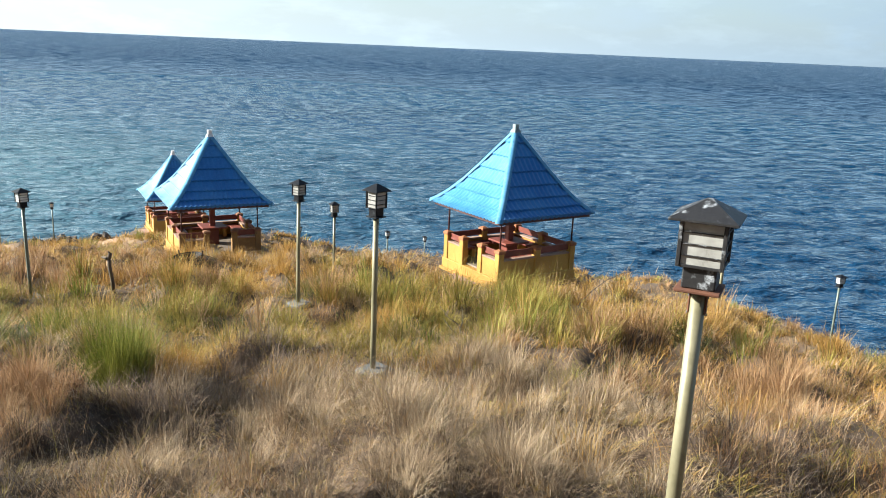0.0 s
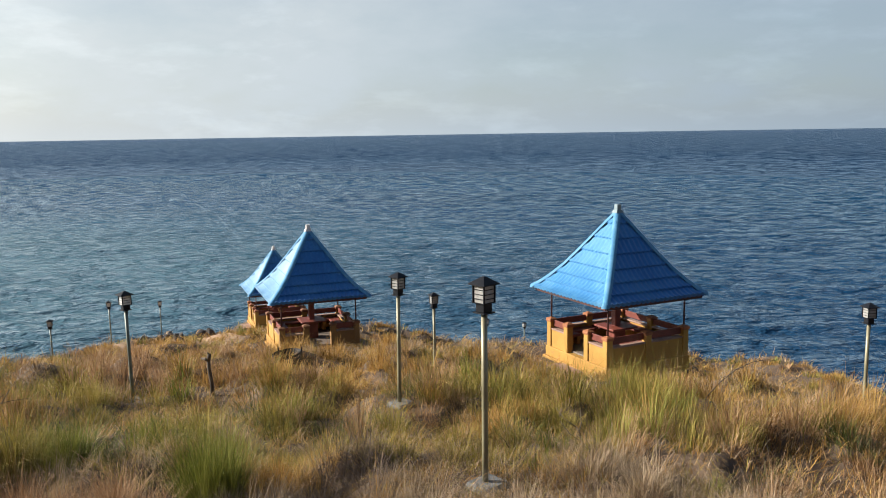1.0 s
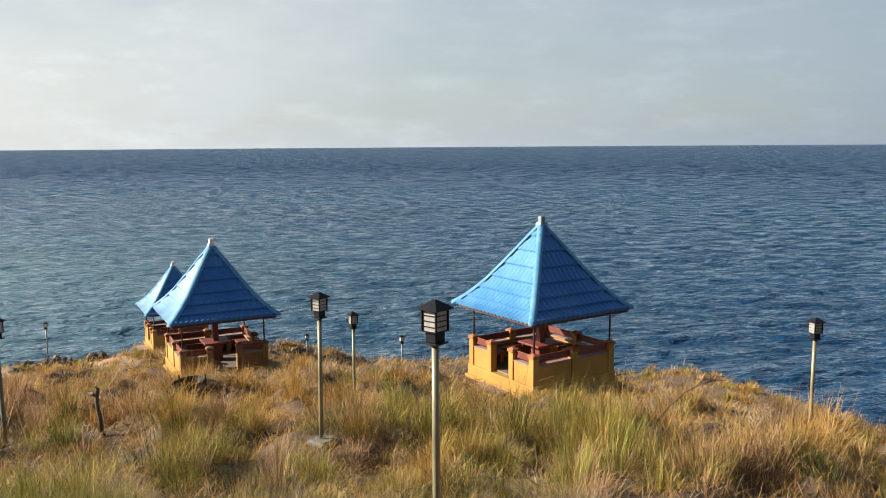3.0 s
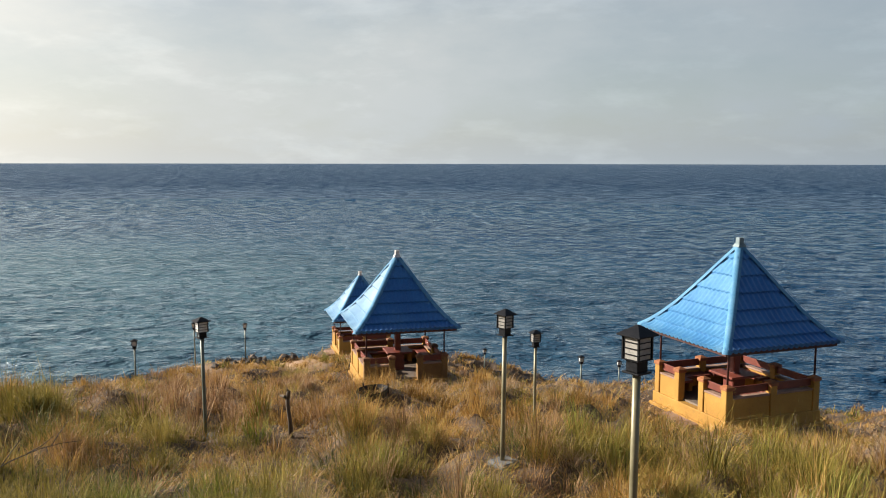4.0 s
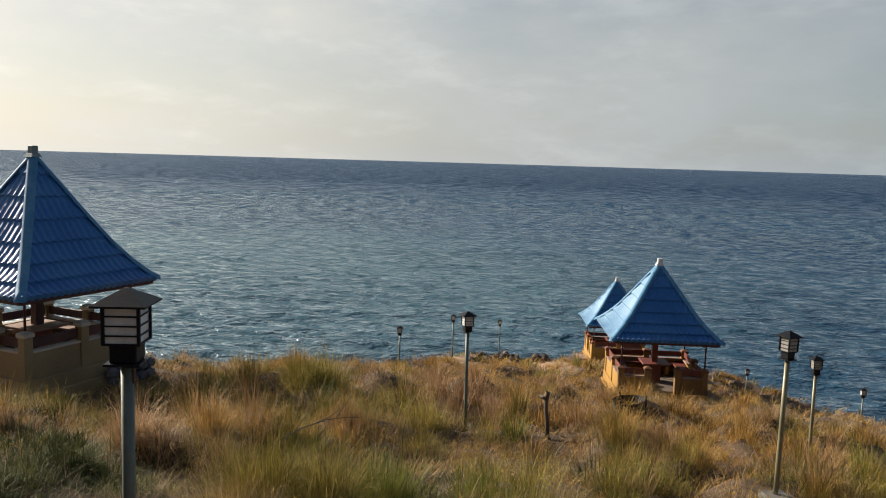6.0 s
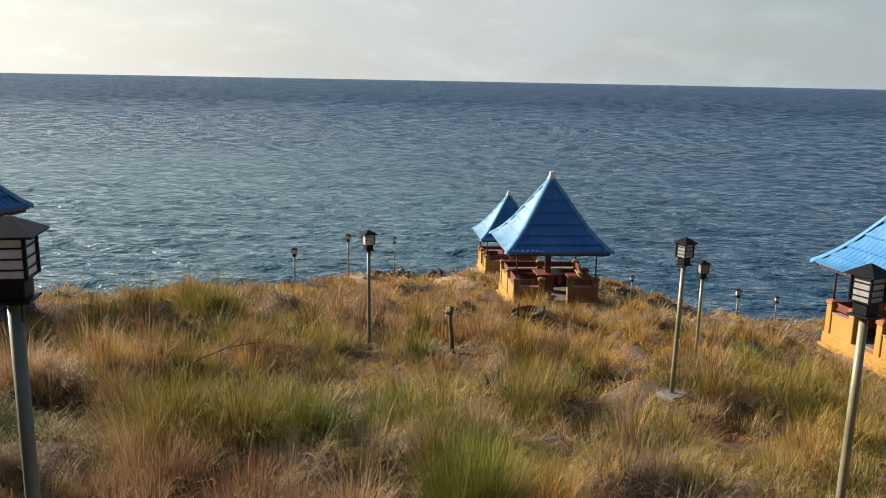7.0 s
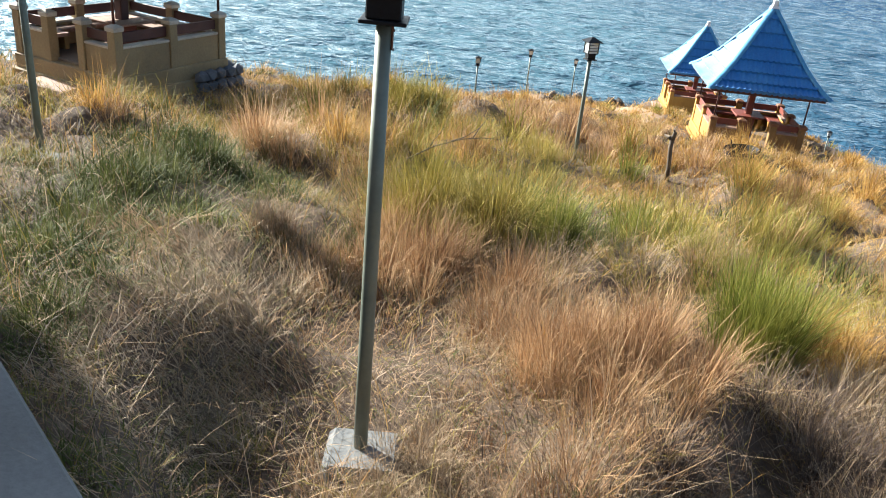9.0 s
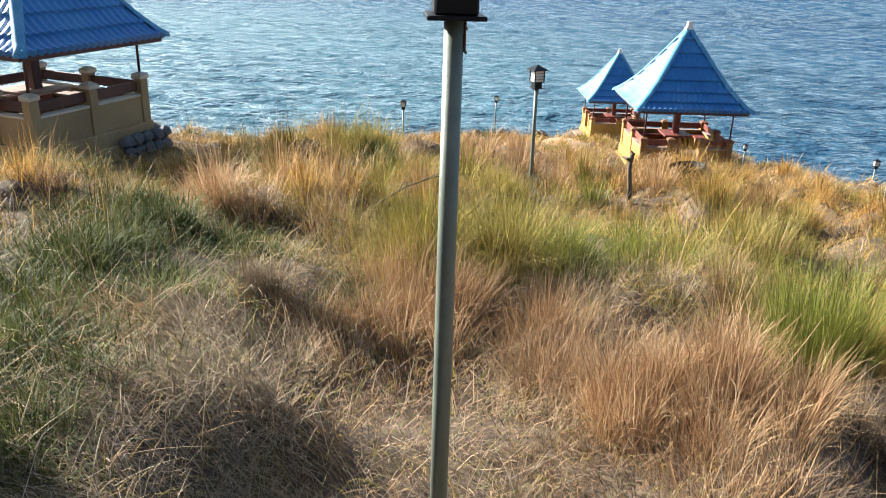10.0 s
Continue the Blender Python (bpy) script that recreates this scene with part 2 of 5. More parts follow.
def grass_material(name, stops, translucent=0.2):
    """Blade colour: a spread from blade to blade and a slow drift over the hillside."""
    m, nt, b = material(name)
    geo = nt.nodes.new("ShaderNodeNewGeometry")
    slow = tex_noise(nt, 0.5, 3)
    clump = tex_noise(nt, 2.1, 2, stretch=(1, 1, 0.3))
    both = nt.nodes.new("ShaderNodeMath")
    both.operation = "MULTIPLY_ADD"
    both.inputs[1].default_value = 1.9
    nt.links.new(clump, both.inputs[0])
    nt.links.new(slow, both.inputs[2])
    drift = both.outputs[0]
    a = nt.nodes.new("ShaderNodeMath")
    a.operation = "MULTIPLY_ADD"
    nt.links.new(geo.outputs["Random Per Island"], a.inputs[0])
    a.inputs[1].default_value = 0.58
    s = nt.nodes.new("ShaderNodeMath")
    s.operation = "MULTIPLY_ADD"
    nt.links.new(drift, s.inputs[0])
    s.inputs[1].default_value = 0.8
    s.inputs[2].default_value = -0.98
    nt.links.new(s.outputs[0], a.inputs[2])
    col = ramp(nt, a.outputs[0], stops)
    nt.links.new(col, b.inputs["Base Color"])
    b.inputs["Roughness"].default_value = 0.65
    b.inputs["Specular IOR Level"].default_value = 0.12
    tr = nt.nodes.new("ShaderNodeBsdfTranslucent")
    nt.links.new(col, tr.inputs["Color"])
    mx = nt.nodes.new("ShaderNodeMixShader")
    mx.inputs[0].default_value = translucent
    nt.links.new(b.outputs[0], mx.inputs[1])
    nt.links.new(tr.outputs[0], mx.inputs[2])
    nt.links.new(mx.outputs[0], nt.nodes["Material Output"].inputs["Surface"])
    return m


GRASS = {
    "straw": grass_material("pale_straw", [(0.0, (0.124, 0.085, 0.058)), (0.45, (0.345, 0.252, 0.158)), (1.0, (0.555, 0.440, 0.310))]),
    "gold": grass_material("golden_grass", [(0.0, (0.133, 0.066, 0.015)), (0.5, (0.415, 0.237, 0.066)), (1.0, (0.598, 0.398, 0.141))], 0.3),
    "rust": grass_material("rusty_grass", [(0.0, (0.115, 0.052, 0.026)), (0.5, (0.40, 0.245, 0.125)), (1.0, (0.60, 0.43, 0.26))]),
    "olive": grass_material("olive_grass", [(0.0, (0.060, 0.058, 0.012)), (0.5, (0.268, 0.216, 0.042)), (1.0, (0.48, 0.375, 0.12))]),
    "green": grass_material("green_grass", [(0.0, (0.046, 0.060, 0.010)), (0.5, (0.203, 0.216, 0.038)), (1.0, (0.390, 0.365, 0.100))]),
    "litter": grass_material("dead_litter", [(0.0, (0.050, 0.035, 0.029)), (0.5, (0.112, 0.083, 0.066)), (1.0, (0.224, 0.170, 0.137))], 0.1),
    "weed": grass_material("dark_green_weed", [(0.0, (0.026, 0.037, 0.010)), (0.5, (0.082, 0.096, 0.025)), (1.0, (0.185, 0.185, 0.058))], 0.15),
}

# ---- ground, sea ----


def smooth(v, lo, hi):
    u = np.clip((np.asarray(v, float) - lo) / (hi - lo), 0, 1)
    return u * u * (3 - 2 * u)


def lattice(ix, iy, seed):
    h = np.sin(ix * 127.1 + iy * 311.7 + seed * 74.7) * 43758.5453
    return h - np.floor(h)


def vnoise(x, y, seed=0):
    x, y = np.asarray(x, float), np.asarray(y, float)
    ix, iy = np.floor(x), np.floor(y)
    u, v = x - ix, y - iy
    u, v = u * u * (3 - 2 * u), v * v * (3 - 2 * v)
    a, b = lattice(ix, iy, seed), lattice(ix + 1, iy, seed)
    c, d = lattice(ix, iy + 1, seed), lattice(ix + 1, iy + 1, seed)
    return (a * (1 - u) + b * u) * (1 - v) + (c * (1 - u) + d * u) * v


def fbm(x, y, seed=0):
    return (vnoise(x, y, seed) * 0.55 + vnoise(x * 2.1, y * 2.1, seed + 1) * 0.28 + vnoise(x * 4.3, y * 4.3, seed + 2) * 0.17)


def slope(x, y):
    """The hillside without its small unevenness."""
    x, y = np.asarray(x, float), np.asarray(y, float)
    z = 6.15 - 0.19 * y
    z = z - 0.020 * np.maximum(0, x - 3) ** 2 - 0.0055 * np.maximum(0, -x - 4) ** 2 - 0.02 * np.maximum(0, -x - 17) ** 2
    z = z - 0.68 * np.exp(-((x + 11.8) ** 2 + (y - 7.6) ** 2) / 8.0)
    z = z - 0.45 * np.exp(-((x + 12.5) ** 2 + (y - 24.0) ** 2) / 30.0)
    z = z - 0.40 * np.exp(-((x + 7.4) ** 2 + (y - 24.6) ** 2) / 5.0)
    z = z - 0.38 * np.exp(-((x - 2.3) ** 2 + (y - 19.6) ** 2) / 6.0)
    z = z - 2.0 * smooth(y, 25.5, 34) * np.exp(-((x + 3.5) / 6.5) ** 2)
    z = z - 1.7 * smooth(y, 16.5, 22) * np.exp(-((x - 8) / 3.4) ** 2)
    z = z - 0.35 * np.maximum(0, y - 47)
    return z


def hummock(x, y):
    """0 between the grown-over mounds of the slope, 1 on their tops."""
    return np.clip(0.5 + 1.25 * (fbm(np.asarray(x) * 1.15, np.asarray(y) * 1.15, 77) - 0.5), 0.05, 0.95)


FLAT = [(-3.6, 4.3, 1.4, 5.20), (-4.95, 11.8, 1.1, 3.72), (-21.9, 37.6, 3.8, -2.75)]  # (x, y, radius, height): places levelled for what stands on them


def ground_z(x, y):
    z = slope(x, y)
    bumps = (fbm(np.asarray(x) * 0.55, np.asarray(y) * 0.55, 3) - 0.5) * 0.55 + (fbm(np.asarray(x) * 1.25, np.asarray(y) * 1.25, 9) - 0.5) * 0.45
    bumps = bumps + (0.30 * smooth(hummock(x, y), 0.36, 0.80) - 0.12) * (1 - 0.85 * smooth(-np.asarray(x), 1.0, 2.5) * (1 - smooth(y, 3.4, 5.0)))
    bumps = bumps * (1 - 0.6 * smooth(-np.asarray(x), 1.0, 2.5) * (1 - smooth(y, 3.4, 5.0)))
    near = smooth(y, 0.5, 3.0)
    z = z + bumps * (0.25 + 0.75 * near)
    for cx, cy, r, h in FLAT:
        k = 1 - smooth(np.hypot(np.asarray(x) - cx, np.asarray(y) - cy), r * 0.55, r)
        z = z * (1 - k) + h * k
    return z

# ---- helpers for meshes ----


def part(name, bm, mat, parent, label="", smooth_shade=False):
    me = bpy.data.meshes.new(name)
    bm.normal_update()
    bm.to_mesh(me)
    bm.free()
    if smooth_shade:
        for p in me.polygons:
            p.use_smooth = True
    me.materials.append(mat)
    ob = new(name, me)
    if parent is not None:
        ob.parent = parent
    if label:
        tagged(ob, label)
    return ob


def add_box(bm, c, s, bevel=0.0, rot=None, seg=1):
    g = bmesh.ops.create_cube(bm, size=1.0)
    vs = g["verts"]
    bmesh.ops.scale(bm, vec=s, verts=vs)
    if bevel:
        es = list({e for v in vs for e in v.link_edges})
        r = bmesh.ops.bevel(bm, geom=es, offset=bevel, segments=seg, affect="EDGES", profile=0.6)
        vs = list({v for f in r["faces"] for v in f.verts} | {v for v in vs if v.is_valid})
    if rot is not None:
        bmesh.ops.rotate(bm, cent=(0, 0, 0), matrix=rot, verts=vs)
    bmesh.ops.translate(bm, vec=c, verts=vs)
    return vs


def box(c, s, bevel=0.0, rot=None):
    bm = bmesh.new()
    add_box(bm, c, s, bevel, rot)
    return bm


def add_tube(bm, pts, radii, n=10, caps=True):
    """A round bar through the points, with its own thickness at each."""
    rings = []
    pts = [Vector(p) for p in pts]
    for i, p in enumerate(pts):
        d = (pts[min(i + 1, len(pts) - 1)] - pts[max(i - 1, 0)]).normalized()
        a = d.orthogonal().normalized() if abs(d.z) < 0.95 else d.cross(Vector((0, 1, 0))).normalized()
        b = d.cross(a)
        rings.append([bm.verts.new(p + (a * math.cos(q) + b * math.sin(q)) * radii[i]) for q in (2 * math.pi * k / n for k in range(n))])
    for r0, r1 in zip(rings, rings[1:]):
        for k in range(n):
            bm.faces.new((r0[k], r0[(k + 1) % n], r1[(k + 1) % n], r1[k]))
    if caps:
        bm.faces.new(rings[0][::-1])
        bm.faces.new(rings[-1])


def tube(pts, radii, n=10):
    bm = bmesh.new()
    add_tube(bm, pts, radii, n)
    return bm


def add_pyramid(bm, z0, half0, z1, half1, cx=0.0, cy=0.0):
    lo = [bm.verts.new((cx + sx * half0, cy + sy * half0, z0)) for sx, sy in ((-1, -1), (1, -1), (1, 1), (-1, 1))]
    hi = [bm.verts.new((cx + sx * half1, cy + sy * half1, z1)) for sx, sy in ((-1, -1), (1, -1), (1, 1), (-1, 1))]
    for k in range(4):
        bm.faces.new((lo[k], lo[(k + 1) % 4], hi[(k + 1) % 4], hi[k]))
    bm.faces.new(lo[::-1])
    bm.faces.new(hi)


def thing(name, label, category, group="", m=None):
    e = tagged(new(name), label, category, group)
    e.empty_display_size = 0.2
    if m is not None:
        e.matrix_basis = m
    return e


# ---- where things stand ----
# pavilions: x, y, height of the base, turn, scale
PAVILIONS = [
    ("pr", 2.646, 23.655, 1.594, 36.84, 1.048),
    ("p1", -8.735, 27.90, 0.50, 121.75, 0.985),
    ("pl", -15.55, 9.42, 3.77, 99.8, 0.962),
    ("p2", -15.995, 41.965, -2.13, 32.0, 0.93),
]
# lamps: x, y, height of the top, turn, look
LAMPS = [
    ("ll", -2.586, 2.82, 7.706, 37, "tall"), ("ln", 2.963, 1.30, 8.087, -22, "worn"), ("la", 0.82, 6.764, 7.127, 53, "pale"),
    ("lb", -1.20, 11.30, 6.343, 58, "pale"), ("lc", -1.776, 17.206, 4.824, 35, "pale"), ("ld", -6.908, 12.71, 5.642, 55, "plain"),
    ("lt", 6.666, 13.77, 5.502, 20, "pale"), ("lu", 12.2, 21.24, 2.71, 20, "plain"), ("le", -18.763, 26.14, 1.606, 30, "plain"),
    ("lf", -20.293, 32.35, 0.995, 30, "plain"), ("lg", -21.289, 38.51, -0.30, 30, "plain"), ("lj", -9.656, 45.45, -2.457, 30, "plain"),
    ("lk", -2.846, 35.0, 0.039, 30, "plain"), ("lm", -1.9, 44.6, -2.40, 30, "plain"), ("lx", -7.70, 3.87, 7.33, 25, "plain"),
]
LAMP_H, TALLER = 2.2, 0.19
for _, px_, py_, pz_, _t, ps_ in PAVILIONS:
    FLAT.append((px_, py_, 3.6, pz_ - (0.34 if _ == "pl" else 0.16)))
for _, lx_, ly_, lz_, _t, _k in LAMPS:
    FLAT.append((lx_, ly_, 1.2, lz_ - LAMP_H - 0.03 - (TALLER if _k == "tall" else 0.0)))

# ---- the ground: one sheet, fine near the walk and coarse far out, running under the sea ----


def make_ground():
    xs = np.concatenate([np.linspace(-1200, -40, 24), np.linspace(-38, -14, 60), np.linspace(-13.8, 9, 145), np.linspace(9.3, 40, 50), np.linspace(45, 1200, 24)])
    ys = np.concatenate([np.linspace(-1200, -30, 20), np.linspace(-28, -3, 30), np.linspace(-2.8, 18, 140), np.linspace(18.3, 70, 100), np.linspace(75, 1400, 24)])
    X, Y = np.meshgrid(xs, ys)
    Z = ground_z(X, Y)
    # unseen hill behind the camera, added to block the low sky's fill light
    back = np.clip(-Y - 4.5, 0, None)
    Z = np.where(Y < -4.5, np.minimum(Z, 7.0) + 0.0 * Y, Z)
    Z = Z + 36.0 * (1 - np.exp(-back / 26.0)) * (X > -400) * (X < 400)
    Z = np.maximum(Z, SEA_Z - 6.0)
    n, m = X.shape
    me = bpy.data.meshes.new("ground")
    idx = np.arange(n * m).reshape(n, m)
    quads = np.stack([idx[:-1, :-1], idx[:-1, 1:], idx[1:, 1:], idx[1:, :-1]], -1).reshape(-1, 4)
    me.from_pydata(np.stack([X, Y, Z], -1).reshape(-1, 3).tolist(), [], quads.tolist())
    for p in me.polygons:
        p.use_smooth = True
    m_, nt, b = material("dry_hillside_soil")
    patch = tex_noise(nt, 0.35, 5, coords="Object")
    fine = tex_noise(nt, 9.0, 6, 0.7, coords="Object")
    col = ramp(nt, patch, [(0.3, (0.047, 0.03, 0.019)), (0.5, (0.081, 0.053, 0.034)), (0.7, (0.136, 0.095, 0.06))])
    col = mixed(nt, 0.55, col, ramp(nt, fine, [(0.3, (0.04, 0.025, 0.016)), (0.55, (0.115, 0.075, 0.046)), (0.75, (0.27, 0.195, 0.125))]))
    # bare sandy places: the rocky ledge and the bank beside a pavilion
    for sx, sy, r0, r1 in ((-19.9, 34.0, 4.0, 6.6), (-4.2, 28.6, 1.2, 3.2)):
        tc = nt.nodes.new("ShaderNodeTexCoord")
        mp = nt.nodes.new("ShaderNodeMapping")
        mp.inputs["Scale"].default_value = (0.8, 1, 0)
        mp.inputs["Location"].default_value = (-0.8 * sx, -sy, 0)
        nt.links.new(tc.outputs["Object"], mp.inputs[0])
        ln = nt.nodes.new("ShaderNodeVectorMath")
        ln.operation = "LENGTH"
        nt.links.new(mp.outputs[0], ln.inputs[0])
        jit = nt.nodes.new("ShaderNodeMath")
        jit.operation = "MULTIPLY_ADD"
        jit.inputs[1].default_value = 3.0
        nt.links.new(fine, jit.inputs[0])
        nt.links.new(ln.outputs["Value"], jit.inputs[2])
        mr = nt.nodes.new("ShaderNodeMapRange")
        mr.inputs["From Min"].default_value = r0 + 1.5
        mr.inputs["From Max"].default_value = r1 + 1.5
        mr.inputs["To Min"].default_value = 0.85
        mr.inputs["To Max"].default_value = 0.0
        nt.links.new(jit.outputs[0], mr.inputs["Value"])
        col = mixed(nt, mr.outputs[0], col, (0.42, 0.275, 0.165))
    nt.links.new(col, b.inputs["Base Color"])
    b.inputs["Roughness"].default_value = 0.95
    bumped(nt, b, fine, 0.6, 0.05)
    me.materials.append(m_)
    return tagged(new("ground", me), "dry sloping headland of straw-littered soil", "ground", kind="structure")


make_ground()


def wave_height(x, y, cell):
    """Short wind waves from one quarter, each left out where the sheet is too coarse for it."""
    w = np.random.default_rng(21)
    z = np.zeros_like(x)
    for k in range(20):
        lam = 1.1 * 1.10 ** k
        ang = radians(-72) + w.normal(0, 0.34)
        amp = 0.088 * lam / (2 * math.pi) * min(1.0, (2.6 / lam) ** 1.2)
        ph = w.uniform(0, 2 * math.pi)
        fade = np.clip((lam / cell - 2.2) / 1.6, 0, 1)
        arg = 2 * math.pi / lam * (x * math.cos(ang) + y * math.sin(ang)) + ph + 1.5 * vnoise(x / (lam * 4.5), y / (lam * 4.5), 200 + k)
        s = np.sin(arg)
        z += amp * fade * (s + 0.25 * np.abs(s)) * (0.45 + 1.1 * vnoise(x / (lam * 5), y / (lam * 5), 300 + k))
    return z


def make_sea():
    # a fan in front of the headland, its rows widening with the distance, then rings out to the horizon
    r = 22.0 * 1.0090 ** np.arange(418)
    th = np.linspace(radians(18), radians(182), 300)
    R, T = np.meshgrid(r, th, indexing="ij")
    X, Y = R * np.cos(T), R * np.sin(T) + 6
    edge = np.clip((T - th[0]) / 0.1, 0, 1) * np.clip((th[-1] - T) / 0.1, 0, 1) * np.clip((r[-1] - R) / 200, 0, 1)
    Z = SEA_Z + wave_height(X, Y, R * 0.0092) * edge
    n, m = X.shape
    idx = np.arange(n * m).reshape(n, m)
    quads = np.stack([idx[:-1, :-1], idx[1:, :-1], idx[1:, 1:], idx[:-1, 1:]], -1).reshape(-1, 4)
    fan = bpy.data.meshes.new("sea")
    fan.from_pydata(np.stack([X, Y, Z], -1).reshape(-1, 3).tolist(), [], quads.tolist())
    bm = bmesh.new()
    bm.from_mesh(fan)
    far = [r[-1], 1300, 2200, 4900]
    angs = list(th) + list(np.linspace(th[-1], th[0] + 2 * math.pi, 60)[1:-1])
    prev = None
    for rr in far:
        ring = [bm.verts.new((rr * math.cos(a), 6 + rr * math.sin(a), SEA_Z)) for a in angs]
        if prev:
            for k in range(len(ring)):
                q = (k + 1) % len(ring)
                bm.faces.new((prev[k], ring[k], ring[q], prev[q]))
        prev = ring
    for f in bm.faces:
        f.smooth = True
    bpy.data.meshes.remove(fan)
    m_, nt, b = material("sea_water")
    tc = nt.nodes.new("ShaderNodeTexCoord")
    # greener and lighter towards the sun: the bright reflection there is put into the colour
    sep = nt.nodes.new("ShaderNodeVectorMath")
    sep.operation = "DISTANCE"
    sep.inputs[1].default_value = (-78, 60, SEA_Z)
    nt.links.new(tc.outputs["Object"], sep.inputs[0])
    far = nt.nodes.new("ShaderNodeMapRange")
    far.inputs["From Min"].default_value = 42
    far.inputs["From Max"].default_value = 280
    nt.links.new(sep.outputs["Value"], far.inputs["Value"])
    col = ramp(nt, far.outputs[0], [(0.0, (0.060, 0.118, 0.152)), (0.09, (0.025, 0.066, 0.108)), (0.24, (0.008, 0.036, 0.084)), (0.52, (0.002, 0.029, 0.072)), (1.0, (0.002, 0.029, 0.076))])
    gust = tex_noise(nt, 0.02, 5, 0.6, stretch=(0.5, 1.6, 1))
    col = mixed(nt, 0.5, col, mixed(nt, 1.0, col, ramp(nt, gust, [(0.3, (0.55, 0.6, 0.65)), (0.7, (1.35, 1.3, 1.25))]), "MULTIPLY"))
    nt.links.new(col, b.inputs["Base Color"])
    ro = nt.nodes.new("ShaderNodeMapRange")
    ro.inputs["From Min"].default_value = 30
    ro.inputs["From Max"].default_value = 500
    ro.inputs["To Min"].default_value = 0.16
    ro.inputs["To Max"].default_value = 0.42
    nt.links.new(sep.outputs["Value"], ro.inputs["Value"])
    b.inputs["Roughness"].default_value = 0.6
    b.inputs["Specular IOR Level"].default_value = 0.0
    w0 = tex_noise(nt, 0.035, 3, 0.5, stretch=(0.45, 1.3, 1), turn=18)
    w1 = tex_noise(nt, 0.17, 2, 0.5, stretch=(0.5, 1.2, 1), turn=20)
    w2 = tex_noise(nt, 0.65, 3, 0.6, stretch=(0.6, 1.15, 1), turn=14)
    w3 = tex_noise(nt, 2.0, 3, 0.6, stretch=(0.6, 1.1, 1), turn=24)
    h = None
    for w, k in ((w0, 0.9), (w1, 1.1), (w2, 1.0), (w3, 0.30)):
        add = nt.nodes.new("ShaderNodeMath")
        add.operation = "MULTIPLY_ADD"
        nt.links.new(w, add.inputs[0])
        add.inputs[1].default_value = k
        if h is None:
            add.inputs[2].default_value = 0.0
        else:
            nt.links.new(h, add.inputs[2])
        h = add.outputs[0]
    bp = bumped(nt, b, h, 1.0, 0.9)
    gloss = nt.nodes.new("ShaderNodeBsdfGlossy")
    gloss.inputs["Color"].default_value = (0.86, 0.96, 1.0, 1)
    nt.links.new(ro.outputs[0], gloss.inputs["Roughness"])
    nt.links.new(bp.outputs[0], gloss.inputs["Normal"])
    fr = nt.nodes.new("ShaderNodeFresnel")
    fr.inputs["IOR"].default_value = 1.33
    nt.links.new(bp.outputs[0], fr.inputs["Normal"])
    part_ = nt.nodes.new("ShaderNodeMath")
    part_.operation = "MULTIPLY"
    # ruffled and smoother patches of the surface
    rm = None
    for stretch, d0, d1, w0_, w1_ in (((0.7, 1.3, 1), 40, 160, 1.0, 0.6), ((0.26, 0.42, 1), 60, 180, 0.5, 1.2), ((0.10, 0.14, 1), 140, 360, 0.0, 1.4)):
        n_ = tex_noise(nt, 1.0, 2, 0.6, stretch=stretch, turn=18)
        off = nt.nodes.new("ShaderNodeMath")
        off.operation = "SUBTRACT"
        off.inputs[1].default_value = 0.5
        nt.links.new(n_, off.inputs[0])
        wt = nt.nodes.new("ShaderNodeMapRange")
        for sock, v in (("From Min", d0), ("From Max", d1), ("To Min", w0_), ("To Max", w1_)):
            wt.inputs[sock].default_value = v
        nt.links.new(sep.outputs["Value"], wt.inputs["Value"])
        ad = nt.nodes.new("ShaderNodeMath")
        ad.operation = "MULTIPLY_ADD"
        nt.links.new(off.outputs[0], ad.inputs[0])
        nt.links.new(wt.outputs[0], ad.inputs[1])
        if rm is None:
            ad.inputs[2].default_value = 0.0
        else:
            nt.links.new(rm.outputs[0], ad.inputs[2])
        rm = ad
    rr = nt.nodes.new("ShaderNodeMapRange")
    rr.inputs["From Min"].default_value = -0.19
    rr.inputs["From Max"].default_value = 0.21
    rr.inputs["To Min"].default_value = 0.08
    rr.inputs["To Max"].default_value = 1.8
    nt.links.new(rm.outputs[0], rr.inputs["Value"])
    nt.links.new(rr.outputs[0], part_.inputs[1])
    nt.links.new(fr.outputs[0], part_.inputs[0])
    # far off, the steep small waves mirror less low sky; raised on the sunward side
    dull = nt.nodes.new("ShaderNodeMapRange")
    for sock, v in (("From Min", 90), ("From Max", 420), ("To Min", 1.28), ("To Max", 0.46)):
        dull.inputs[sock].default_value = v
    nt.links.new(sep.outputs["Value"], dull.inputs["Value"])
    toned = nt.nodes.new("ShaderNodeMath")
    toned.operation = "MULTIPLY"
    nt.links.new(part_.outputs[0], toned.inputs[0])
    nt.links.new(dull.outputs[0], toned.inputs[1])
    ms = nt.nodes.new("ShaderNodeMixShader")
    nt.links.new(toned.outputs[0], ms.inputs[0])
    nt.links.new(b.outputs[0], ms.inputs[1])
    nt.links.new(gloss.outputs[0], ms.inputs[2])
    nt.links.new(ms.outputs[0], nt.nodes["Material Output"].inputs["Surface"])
    return tagged(part("sea", bm, m_, None), "blue rippled sea reaching the horizon", "sea", kind="structure")


make_sea()

# ---- pavilions ----
EAVE, POST, POST_H, EAVE_Z, ROOF_H = 1.78, 1.35, 1.07, 1.97, 2.34
FLOOR_Z, WALL_Z = 0.27, 0.74


